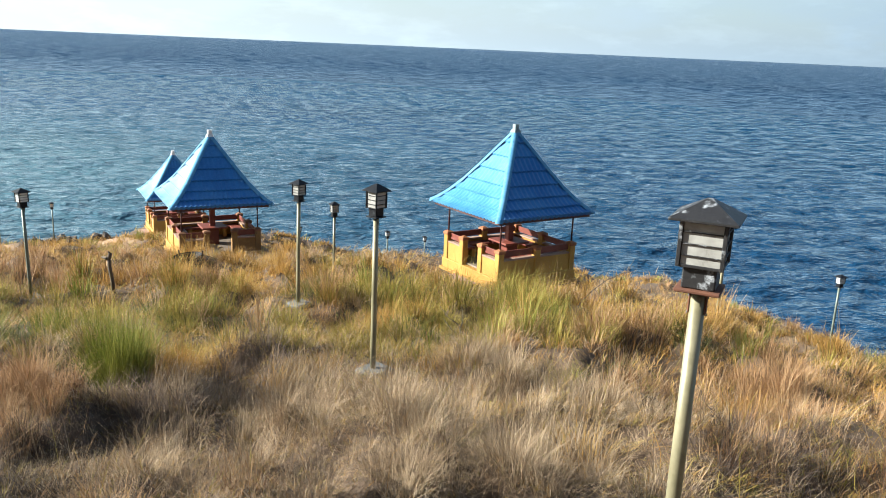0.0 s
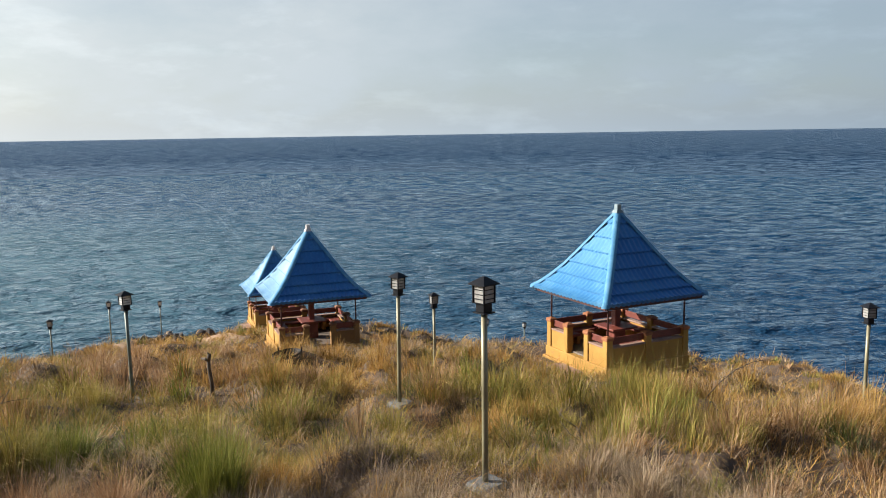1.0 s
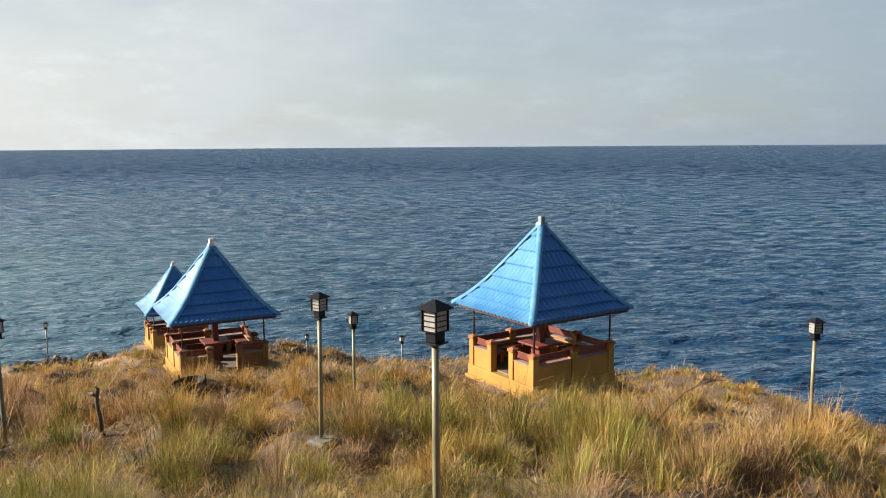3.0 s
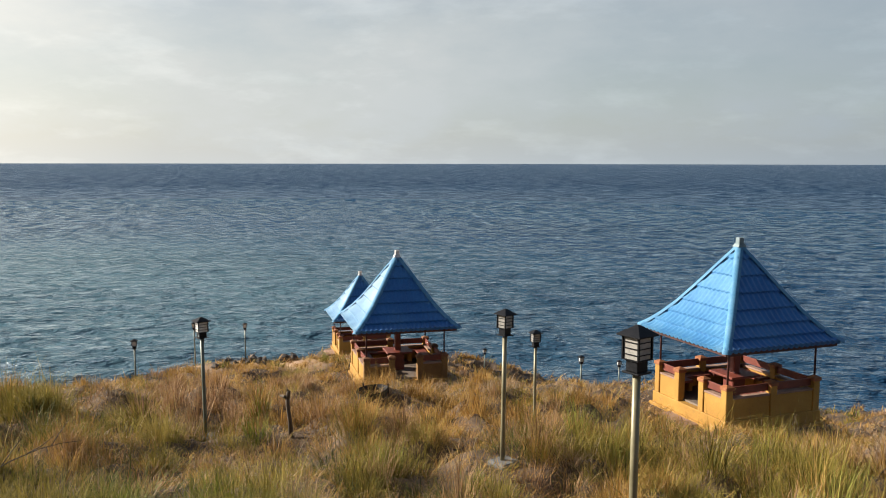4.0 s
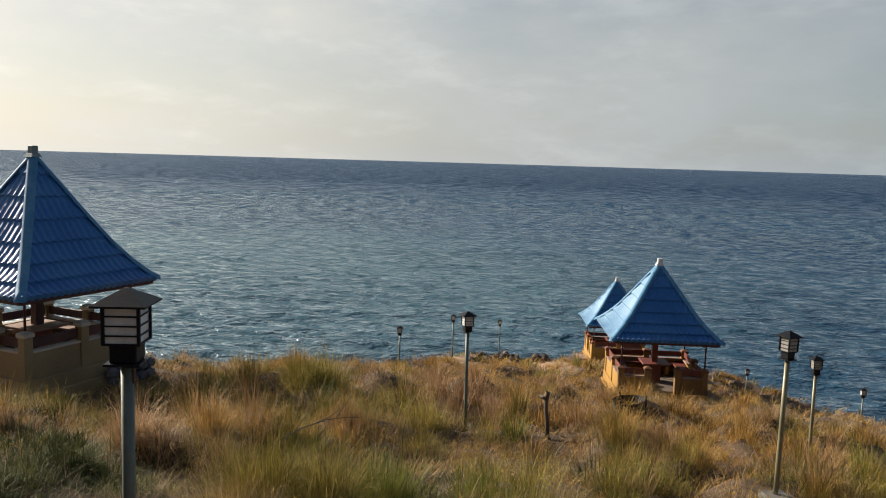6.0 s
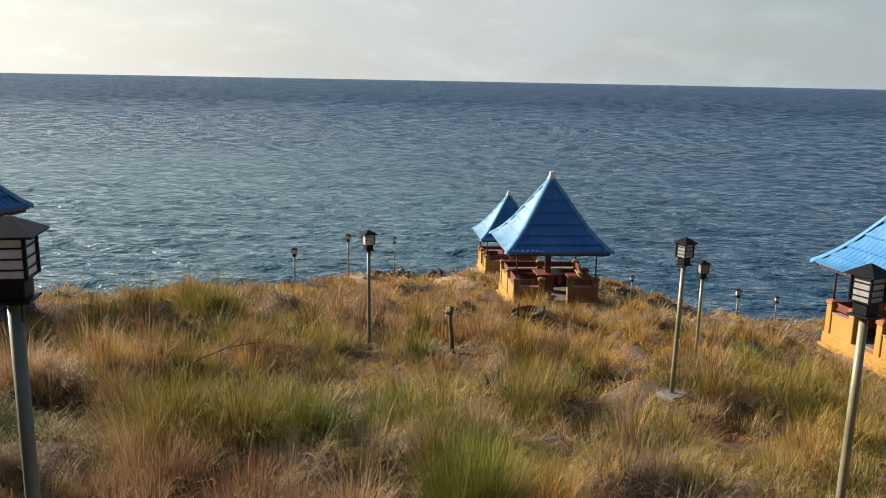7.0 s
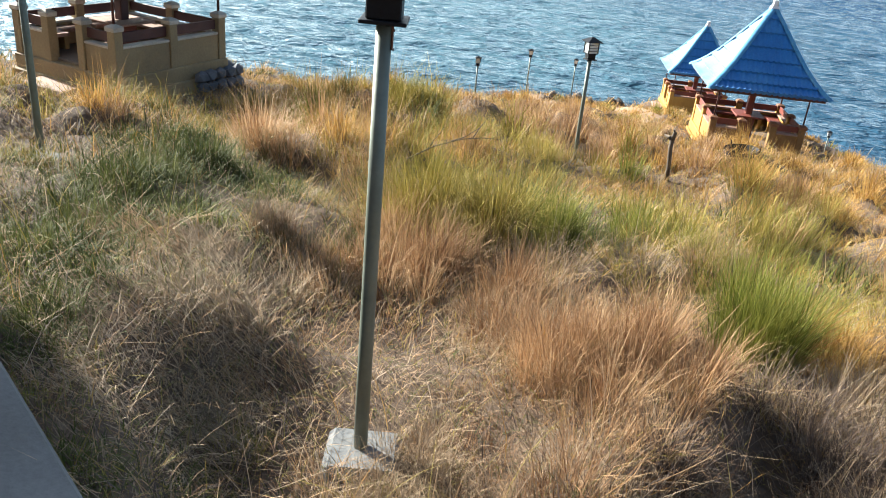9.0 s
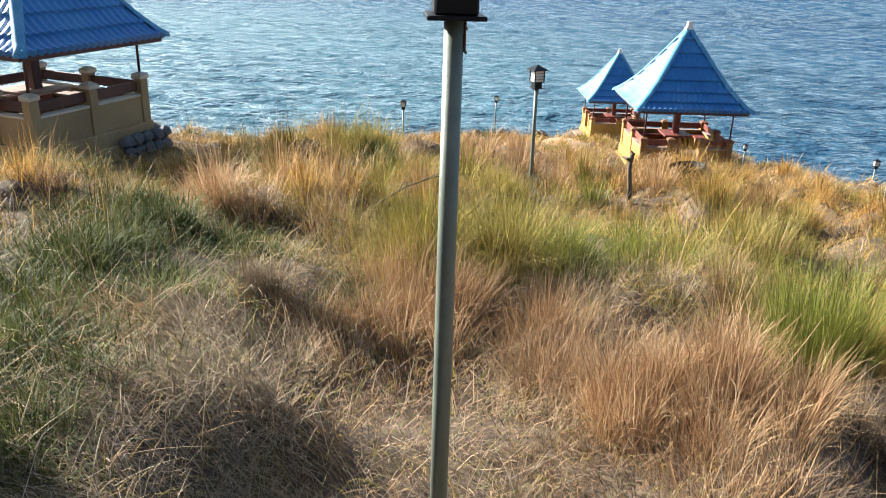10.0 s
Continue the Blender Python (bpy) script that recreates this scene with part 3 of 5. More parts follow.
def roof_profile(r, high=ROOF_H):
    """Height above the eaves at the fraction r of the way from the apex to the eave."""
    knots = [(0.0, 1.0), (0.2, 0.775), (0.42, 0.52), (0.62, 0.30), (0.78, 0.155), (0.9, 0.065), (1.0, 0.0)]
    for (r0, h0), (r1, h1) in zip(knots, knots[1:]):
        if r <= r1:
            return (h0 + (h1 - h0) * (r - r0) / (r1 - r0)) * high
    return 0.0


def course_mesh(r0, r1, high, eave_z, rib=0.165):
    """One course of pressed roof sheet on the side that faces -y: ribs run down the slope, the lower edge is lifted and turned down."""
    bm = bmesh.new()
    half1 = EAVE * r1
    cols = max(6, int(round(2 * half1 / rib)) * 4)
    rows = [(max(0.006, r0 - 0.022), -0.004), ((r0 + r1) / 2, 0.042), (r1 + 0.010, 0.098), (r1 - 0.008, -0.012)]
    grid = []
    for r, lift in rows:
        line = []
        for k in range(cols + 1):
            s = -1 + 2 * k / cols
            x1 = s * half1
            x = max(-EAVE * min(r, r1), min(EAVE * min(r, r1), x1))
            ph = (x1 / rib) % 1.0
            wave = 0.042 * (math.exp(-((ph - 0.5) / 0.17) ** 2))
            line.append(bm.verts.new((x, -EAVE * r, eave_z + roof_profile(r, high) + lift + wave)))
        grid.append(line)
    lip = [bm.verts.new(v.co) for v in grid[2]]
    for a, b in ((grid[0], grid[1]), (grid[1], grid[2]), (lip, grid[3])):
        for k in range(cols):
            vs = (a[k], b[k], b[k + 1], a[k + 1])
            if (a[k].co - a[k + 1].co).length < 1e-6:
                if (b[k].co - b[k + 1].co).length > 1e-6:
                    bm.faces.new((a[k], b[k], b[k + 1]))
                continue
            bm.faces.new(vs)
    return bm


def turned(bm, k):
    bmesh.ops.rotate(bm, cent=(0, 0, 0), matrix=Matrix.Rotation(math.pi / 2 * k, 3, "Z"), verts=bm.verts)
    return bm


def make_pavilion(wall_mat, cap_mat, coping_mat, bench_mat, words, board_mat, high=ROOF_H, eave_z=EAVE_Z, post_h=POST_H):
    root = thing("pavilion", "", "pavilion")
    # plinth with a projecting foot, hollowed by the floor
    bm = box((0, 0, 0.02), (2.96, 2.96, 0.40), 0.015)
    add_box(bm, (0, 0, -0.37), (3.10, 3.10, 0.60), 0.02)
    part("plinth", bm, wall_mat, root)
    part("entrance_step", box((-1.78, 0.0, -0.28), (0.50, 1.2, 0.38), 0.02), PINK_SLAB, root, "worn brown entrance step")
    part("floor_slab", box((0, 0, FLOOR_Z - 0.02), (2.6, 2.6, 0.05), 0.004), FLOOR_TILE, root, "grey paved floor")
    # posts: four corners, a middle post on three sides, two beside the entrance on the fourth
    spots = [(sx * POST, sy * POST) for sx in (-1, 1) for sy in (-1, 1)] + [(POST, 0), (0, POST), (0, -POST), (-POST, 0.49), (-POST, -0.49)]
    for px_, py_ in spots:
        p = part("wall_post", box((px_, py_, 0.20 + (post_h - 0.28) / 2), (0.20, 0.20, post_h - 0.26), 0.012), wall_mat, root)
        bm = box((px_, py_, post_h - 0.055), (0.25, 0.25, 0.085), 0.012)
        add_pyramid(bm, post_h - 0.012, 0.122, post_h + 0.035, 0.03, px_, py_)
        part("post_cap", bm, cap_mat, p, words + " cap")
    # parapet walls between the posts, each with its coping and red-brown back board
    runs = []
    for k in range(3):
        runs += [(k, -0.675, 1.15), (k, 0.675, 1.15)]
    runs += [(3, -0.92, 0.66), (3, 0.92, 0.66)]
    for k, mid, length in runs:
        rot = Matrix.Rotation(math.pi / 2 * k, 3, "Z")
        w = part("parapet", turned(box((mid, -POST, (0.2 + WALL_Z) / 2), (length, 0.13, WALL_Z - 0.2), 0.008), k), wall_mat, root)
        part("coping", turned(box((mid, -POST + 0.01, WALL_Z + 0.022), (length - 0.004, 0.19, 0.045), 0.008), k), coping_mat, w, "flat coping slab")
        part("back_board", turned(box((mid, -POST + 0.02, 0.935), (length, 0.045, 0.19), 0.01), k), board_mat, root, "red-brown painted board")
        part("bench", turned(box((mid, -POST + 0.30, 0.655), (length + 0.1, 0.38, 0.07), 0.01), k), bench_mat, root, "bench slab along the wall")
        part("bench_leg", turned(box((mid, -POST + 0.30, 0.44), (0.12, 0.32, 0.36), 0.01), k), wall_mat, root)
    # table round the middle column
    part("column", box((0, 0, (FLOOR_Z + eave_z + 0.9) / 2), (0.20, 0.20, eave_z + 0.9 - FLOOR_Z), 0.015), board_mat, root, "red-brown square column")
    bm = box((0, 0, 0.93), (0.92, 0.92, 0.06), 0.015)
    part("tabletop", bm, bench_mat, root, "square slab table")
    part("table_base", box((0, 0, 0.58), (0.40, 0.40, 0.64), 0.02), RED_WOOD, root)
    for sx in (-1, 1):
        for sy in (-1, 1):
            part("corner_pole", tube([(sx * POST, sy * POST, post_h), (sx * POST, sy * POST, eave_z + 0.36)], [0.026, 0.026], 8), DARK_RED, root, "thin dark red pipe", True)
    # roof frame: eave boards and hip rafters
    for k in range(4):
        part("eave_board", turned(box((0, -EAVE + 0.09, eave_z - 0.02), (2 * EAVE - 0.2 - 0.001 * k, 0.035, 0.10), 0.005), k), DARK_RED, root)
        a = math.pi / 2 * k + math.pi / 4
        pts = [(math.cos(a) * EAVE * 1.414 * r, math.sin(a) * EAVE * 1.414 * r, eave_z + roof_profile(r, high) - 0.06) for r in (0.04, 0.4, 0.62, 0.8, 0.94)]
        part("rafter", tube(pts, [0.03] * 5, 6), DARK_RED, root)
    # seven courses a side
    edges = [0.0, 0.145, 0.29, 0.435, 0.58, 0.725, 0.865, 1.0]
    for r0, r1 in zip(edges, edges[1:]):
        base = None
        for k in range(4):
            if base is None:
                base = part("roof_sheet", course_mesh(max(r0 - 0.004, 0.012), r1, high, eave_z), ROOF_BLUE, root)
                base.data.polygons.foreach_set("use_smooth", [True] * len(base.data.polygons))
            else:
                o = new("roof_sheet", base.data)
                o.parent = root
                o.matrix_basis = Matrix.Rotation(math.pi / 2 * k, 4, "Z")
    # hip caps: rounded folded strips with a lap at each length
    for k in range(4):
        a = math.pi / 2 * k + math.pi / 4
        bm = bmesh.new()
        d, n = Vector((math.cos(a), math.sin(a), 0)), Vector((-math.sin(a), math.cos(a), 0))
        rs = [0.0, 0.1, 0.2, 0.31, 0.42, 0.52, 0.62, 0.70, 0.78, 0.84, 0.9, 0.95, 1.012]
        rows = []
        for i, r in enumerate(rs):
            c = d * EAVE * 1.414 * r + Vector((0, 0, eave_z + roof_profile(min(r, 1), high) + 0.062))
            w = 0.104
            rows.append([bm.verts.new(c + n * w * s + Vector((0, 0, h))) for s, h in ((-1, -0.045), (-0.72, 0.012), (-0.3, 0.044), (0.3, 0.044), (0.72, 0.012), (1, -0.045))])
        for r0, r1 in zip(rows, rows[1:]):
            for j in range(5):
                bm.faces.new((r0[j], r1[j], r1[j + 1], r0[j + 1]))
        bm.faces.new(rows[-1][::-1])
        part("hip_cap", bm, HIP_BLUE, root, "faded blue ridge strip", True)
    top = eave_z + high
    bm = box((0, 0, top + 0.09), (0.15, 0.15, 0.24), 0.012)
    add_pyramid(bm, top - 0.03, 0.13, top + 0.05, 0.09)
    part("finial", bm, FINIAL_GREY, root, "square block finial")
    return root


yellow_pavilion = make_pavilion(YELLOW, CAP_ORANGE, PINK_SLAB, RED_WOOD, "orange painted", RED_WOOD)
ochre_pavilion = make_pavilion(OCHRE, COPING, COPING, PINK_SLAB, "pale weathered", DARK_RED, 2.76, 1.86, 1.17)
PAV_LABELS = {
    "pr": "yellow open pavilion with a pointed blue metal roof",
    "p1": "weathered yellow pavilion, blue pointed roof, white finial",
    "pl": "dull ochre pavilion with a steep blue metal roof",
    "p2": "yellow blue-roofed pavilion low beside the rocky shore",
}
def recolour(ob, paint, words):
    """Another colour on one part of one pavilion."""
    ob.material_slots[0].link = "OBJECT"
    ob.material_slots[0].material = paint
    tagged(ob, words)


for key, x, y, z, turn, sc in PAVILIONS:
    src = ochre_pavilion if key == "pl" else yellow_pavilion
    m = pose(x, y, z, 0, 0, turn) @ Matrix.Diagonal((sc, sc, sc, 1))
    if key in ("pr", "pl"):
        ob = src
        ob.matrix_basis = m
    else:
        ob = copy_thing(src, m)
    tagged(ob, PAV_LABELS[key], "pavilion", "pavilions on the headland")
    for ch in ob.children:
        if ch.name.startswith("finial") and key in ("p1", "p2"):
            recolour(ch, FINIAL_WHITE, "white block finial")
        c = ch.matrix_basis @ (sum((v.co for v in ch.data.vertices), Vector()) / len(ch.data.vertices))
        # browner yellow on the entrance side only
        if key == "p1" and ch.name.startswith(("parapet", "wall_post")) and c.x < -1.2:
            recolour(ch, YELLOW_BROWN, "brownish yellow wall part")
        if key == "p1" and ch.name.startswith("wall_post"):
            for cap in ch.children:
                recolour(cap, CAP_BROWN, "worn brown cap")
        # the side towards the evening sun: its glare is put into a paler blue
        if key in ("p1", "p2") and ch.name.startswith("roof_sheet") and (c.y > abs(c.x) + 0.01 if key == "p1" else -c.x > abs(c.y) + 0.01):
            recolour(ch, ROOF_SUNLIT, "pale blue sheet on the sunlit side")
# a weaker painted brightening on the sun side here
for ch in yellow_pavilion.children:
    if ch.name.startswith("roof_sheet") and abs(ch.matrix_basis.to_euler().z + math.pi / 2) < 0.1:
        recolour(ch, ROOF_PALE, "lighter blue sheet on the sunlit side")

# rough stone footing under one corner of the ochre pavilion
srng = np.random.default_rng(8)
for k in range(16):
    u = k % 8
    bm = bmesh.new()
    bmesh.ops.create_icosphere(bm, subdivisions=1, radius=1.0)
    for v in bm.verts:
        v.co = Vector((v.co.x * 0.19, v.co.y * 0.14, v.co.z * 0.15)) * float(srng.uniform(0.8, 1.2))
    if u < 5:
        at = (0.55 + 0.27 * u, -1.60, -0.03 - 0.24 * (k // 8))
    else:
        at = (1.62, -1.35 + 0.3 * (u - 5), -0.03 - 0.24 * (k // 8))
    bmesh.ops.translate(bm, vec=at, verts=bm.verts)
    part("footing_stone", bm, STONE, ochre_pavilion, "rough grey footing stone")

# ---- lamps ----


def make_lamp(kind):
    foot = -TALLER if kind == "tall" else 0.0
    metal = LAMP_WORN if kind == "worn" else LAMP_BLACK
    pane = PANE if kind in ("plain", "tall") else PANE_GREY
    pole_mat = POLE_DULL if kind in ("plain", "tall") else POLE
    root = thing("garden_lamp", "", "lamp")
    bm = box((0.01, -0.02, foot - 0.045), (0.36, 0.34, 0.17), 0.03)
    for v in bm.verts:
        v.co.x += 0.012 * math.sin(v.co.y * 23)
    part("concrete_base", bm, CONCRETE, root, "rough grey concrete block")
    plate = LAMP_H - 0.375
    cw, hw = (0.114, 0.077) if kind == "pale" else (0.131, 0.085)
    part("pole", tube([(0, 0, foot + 0.03), (0, 0, 0.5), (0, 0, 1.0), (0, 0, plate)], [0.033, 0.033, 0.032, 0.031], 16), pole_mat, root, "", True)
    for s in ((-1, 1) if kind == "worn" else (1,)):
        b = part("bracket", box((s * 0.033, 0, plate - 0.05), (0.008, 0.03, 0.10), 0.003), RUST, root, "flat steel strap")
        for dz in (-0.035, 0.035):
            part("bolt", tube([(s * 0.036, 0, plate - 0.065 + dz), (s * 0.042, 0, plate - 0.065 + dz)], [0.007, 0.005], 6), CONCRETE, b)
    part("base_plate", box((0, 0, plate + 0.007), (2 * hw + 0.008, 2 * hw + 0.008, 0.014), 0.003), RUST if kind == "worn" else metal, root)
    part("gear_box", box((0, 0, plate + 0.060), (1.56 * hw, 1.56 * hw, 0.092), 0.006), metal, root, "black square box")
    z0, z1 = plate + 0.106, plate + 0.295
    part("lantern_floor", box((0, 0, z0 + 0.004), (2 * hw + 0.008, 2 * hw + 0.008, 0.012), 0.002), metal, root)
    for sx in (-1, 1):
        for sy in (-1, 1):
            part("corner_bar", box((sx * hw, sy * hw, (z0 + z1) / 2), (0.016, 0.016, z1 - z0), 0.002), metal, root)
    for k in range(4):
        f = part("pane", turned(box((0, -hw + 0.006, (z0 + z1) / 2), (2 * hw - 0.02, 0.004, z1 - z0 - 0.014)), k), pane, root, "milky lamp pane")
        for j in range(1, 4):
            z = z0 + (z1 - z0) * j / 4
            part("louvre_bar", turned(box((0, -hw - 0.001, z), (2 * hw - 0.018, 0.008, 0.007 if kind != "worn" else 0.004), 0.001), k), metal, f)
    bm = bmesh.new()
    add_pyramid(bm, z1 + 0.009, cw, z1 + 0.080, 0.010)
    add_box(bm, (0, 0, z1 + 0.004), (2 * cw + 0.002, 2 * cw + 0.002, 0.011), 0.002)
    part("cap", bm, metal, root, "low pyramid cap" + (" with flaked paint" if kind == "worn" else ""))
    return root


LAMP_LABEL = {
    "plain": "black lantern on a grey pole in dry grass",
    "tall": "black lantern, milky panes, grey pole on concrete block",
    "pale": "black lantern on a pale yellowish pole in grass",
    "worn": "rusty lantern with flaking cap on a pale pole",
}
protos = {k: make_lamp(k) for k in LAMP_LABEL}
used = set()
for key, x, y, ztop, turn, kind in LAMPS:
    lean = {"lb": (0.3, 0.5), "ld": (-0.3, -0.4)}.get(key, (0, 0))
    m = pose(x, y, ztop - LAMP_H, lean[0], lean[1], turn)
    if kind in used:
        ob = copy_thing(protos[kind], m)
    else:
        ob = protos[kind]
        ob.matrix_basis = m
        used.add(kind)
    tagged(ob, LAMP_LABEL[kind], "lamp", "garden lamps on the slope")

# ---- concrete walk beside the slope ----
bm = bmesh.new()
add_box(bm, (0, 0, -0.12), (3.2, 2.2, 0.24), 0.012)
walkway = part("pavement", bm, CONCRETE, None)
walkway.matrix_basis = pose(-3.75, 0.545, 6.06, 0, 0, -10.5)
tagged(walkway, "grey concrete walkway edge beside the grass", "walkway", kind="structure")

# ---- unseen wall, added to cast shade on the end of the walkway ----
bm = box((0, 0, 2.5), (0.25, 9.0, 6.6), 0.01)
add_box(bm, (0.0, 0, 5.84), (0.45, 9.0, 0.12), 0.01)
hw_ = part("wall_west", bm, COPING, None)
hw_.matrix_basis = pose(-11.9, -3.0, 5.0)
tagged(hw_, "plain unseen wall added to shade the walkway", "wall", kind="structure")

# ---- loose things on the slope ----
def gz(x, y):
    return float(ground_z(np.array([x]), np.array([y]))[0])


bm = bmesh.new()
add_tube(bm, [(0, 0, -0.1), (0.01, 0, 0.3), (-0.01, 0.01, 0.6), (0.0, 0.01, 0.78)], [0.040, 0.036, 0.033, 0.038], 8)
add_tube(bm, [(0.0, 0.01, 0.70), (-0.06, 0.0, 0.78), (-0.13, 0.0, 0.80)], [0.04, 0.03, 0.014], 7)
add_tube(bm, [(0.0, 0.01, 0.74), (0.03, 0.0, 0.86), (0.0, 0.0, 0.90)], [0.042, 0.034, 0.02], 7)
st = part("stump", bm, BARK, None, "", True)
st.matrix_basis = pose(-5.09, 12.45, 4.50 - 0.82, 3, -3, 20)
tagged(st, "dark dead forked wooden stump in the grass", "stump")

fp = thing("fire_bowl", "sooty round iron bowl half hidden in grass", "fire bowl")
bm = bmesh.new()
add_tube(bm, [(0, 0, 0.0), (0, 0, 0.05), (0, 0, 0.32)], [0.18, 0.30, 0.36], 20, caps=False)
add_tube(bm, [(0, 0, 0.32), (0, 0, 0.06), (0, 0, 0.02)], [0.345, 0.28, 0.16], 20, caps=False)
part("bowl", bm, CHAR, fp)
for k in range(3):
    a = 2.1 * k + 0.4
    part("leg", tube([(0.32 * math.cos(a), 0.32 * math.sin(a), -0.15), (0.37 * math.cos(a), 0.37 * math.sin(a), 0.40)], [0.02, 0.016], 6), CHAR, fp)
fp.matrix_basis = pose(-5.35, 16.9, gz(-5.35, 16.9) - 0.08, 4, -5, 0)


def make_twig(x, y, turn, length, rise):
    bm = bmesh.new()
    pts = [(length * t, 0.05 * math.sin(5 * t), rise * math.sin(t * 1.9) - 0.1) for t in (0, 0.15, 0.3, 0.5, 0.7, 0.85, 1.0)]
    add_tube(bm, pts, [0.011, 0.010, 0.009, 0.008, 0.006, 0.005, 0.003], 6)
    for t, s in ((0.45, 1), (0.62, -1), (0.78, 1)):
        p = Vector((length * t, 0.05 * math.sin(5 * t), rise * math.sin(t * 1.9) - 0.1))
        add_tube(bm, [p, p + Vector((0.12, s * 0.1, 0.08)), p + Vector((0.26, s * 0.16, 0.2))], [0.007, 0.005, 0.003], 5)
    ob = part("dead_branch", bm, BARK, None, "", True)
    ob.matrix_basis = pose(x, y, gz(x, y), 0, 0, turn)
    tagged(ob, "bare dead branch leaning out of the grass", "branch", "dead branches")


make_twig(-6.1, 6.6, 62, 1.5, 0.5)
make_twig(-4.3, 3.5, 200, 0.9, 0.2)
make_twig(3.6, 12.0, 30, 1.5, 0.7)
make_twig(2.0, 8.0, 120, 0.8, 0.35)

# ---- shore rocks ----
rng = np.random.default_rng(5)


def make_rock(x, y, z, size, tall=0.75):
    bm = bmesh.new()
    bmesh.ops.create_icosphere(bm, subdivisions=2, radius=1.0)
    ph = rng.uniform(0, 9, 3)
    for v in bm.verts:
        k = 0.75 + 0.5 * noise.noise(v.co * 1.3 + Vector(ph)) + 0.25 * noise.noise(v.co * 3.1 + Vector(ph))
        v.co = Vector((v.co.x * size * k, v.co.y * size * k * 0.8, v.co.z * size * k * tall))
    ob = part("rock", bm, ROCK, None)
    ob.matrix_basis = pose(x, y, z, 0, 0, rng.uniform(0, 360))
    tagged(ob, "dark jagged rock on the shore edge", "rock", "shore rocks")


for k in range(64):
    # a ragged row along the edge, with a few in front of it
    u, v = rng.uniform(-1.5, 2.1), (rng.normal(-0.5, 0.35) if k % 3 else rng.uniform(-3.0, 0.0))
    x, y = -20.75 + 0.86 * u - 0.5 * v, 38.6 + 0.5 * u + 0.86 * v
    s = rng.uniform(0.20, 0.36) if k % 4 else rng.uniform(0.34, 0.52)
    make_rock(x, y, gz(x, y) + s * 0.45, s, rng.uniform(0.7, 1.25))
make_rock(-19.9, 33.4, gz(-19.9, 33.4) + 0.12, 0.42)

# ---- grass ----
rng = np.random.default_rng(11)


def strands(name, mat, P, L, W, lean, droop, az, segs=2):
    """One mesh of curved tapered blades: P roots, L lengths, W widths, lean (outward share at the root), droop (how far the tip bows on), az (the way it leans)."""
    n = len(P)
    d = np.stack([np.cos(az), np.sin(az)], -1)
    tw = az + math.pi / 2 + rng.normal(0, 0.5, n)
    side = np.stack([np.cos(tw), np.sin(tw), np.zeros(n)], -1) * (W / 2)[:, None]
    ang = np.arcsin(np.clip(lean, 0, 0.98))
    rows, c = [P - side, P + side], P
    for k in range(segs):
        a = ang + droop * k / (segs - 1)
        step = L / segs * (1.1 - 0.2 * k / (segs - 1))
        c = c + np.concatenate([d * (step * np.sin(a))[:, None], (step * np.cos(a))[:, None]], 1)
        taper = 0.9 - 0.55 * (k + 1) / segs
        rows += [c - side * taper, c + side * taper] if k < segs - 1 else [c]
    V = np.stack(rows, 1).reshape(-1, 3)
    nv, quads = 2 * segs + 1, [v for k in range(segs - 1) for v in (2 * k, 2 * k + 1, 2 * k + 3, 2 * k + 2)]
    one = np.array([quads + [nv - 3, nv - 2, nv - 1]])
    loops = ((np.arange(n) * nv)[:, None] + one).ravel()
    starts = ((np.arange(n) * one.shape[1])[:, None] + np.arange(0, 4 * segs, 4)[None]).ravel()
    me = bpy.data.meshes.new(name)
    me.vertices.add(n * nv)
    me.vertices.foreach_set("co", V.astype(np.float32).ravel())
    me.loops.add(len(loops))
    me.loops.foreach_set("vertex_index", loops.astype(np.int32))
    me.polygons.add(n * segs)
    me.polygons.foreach_set("loop_start", starts.astype(np.int32))
    me.update(calc_edges=True)
    me.materials.append(mat)
    return me


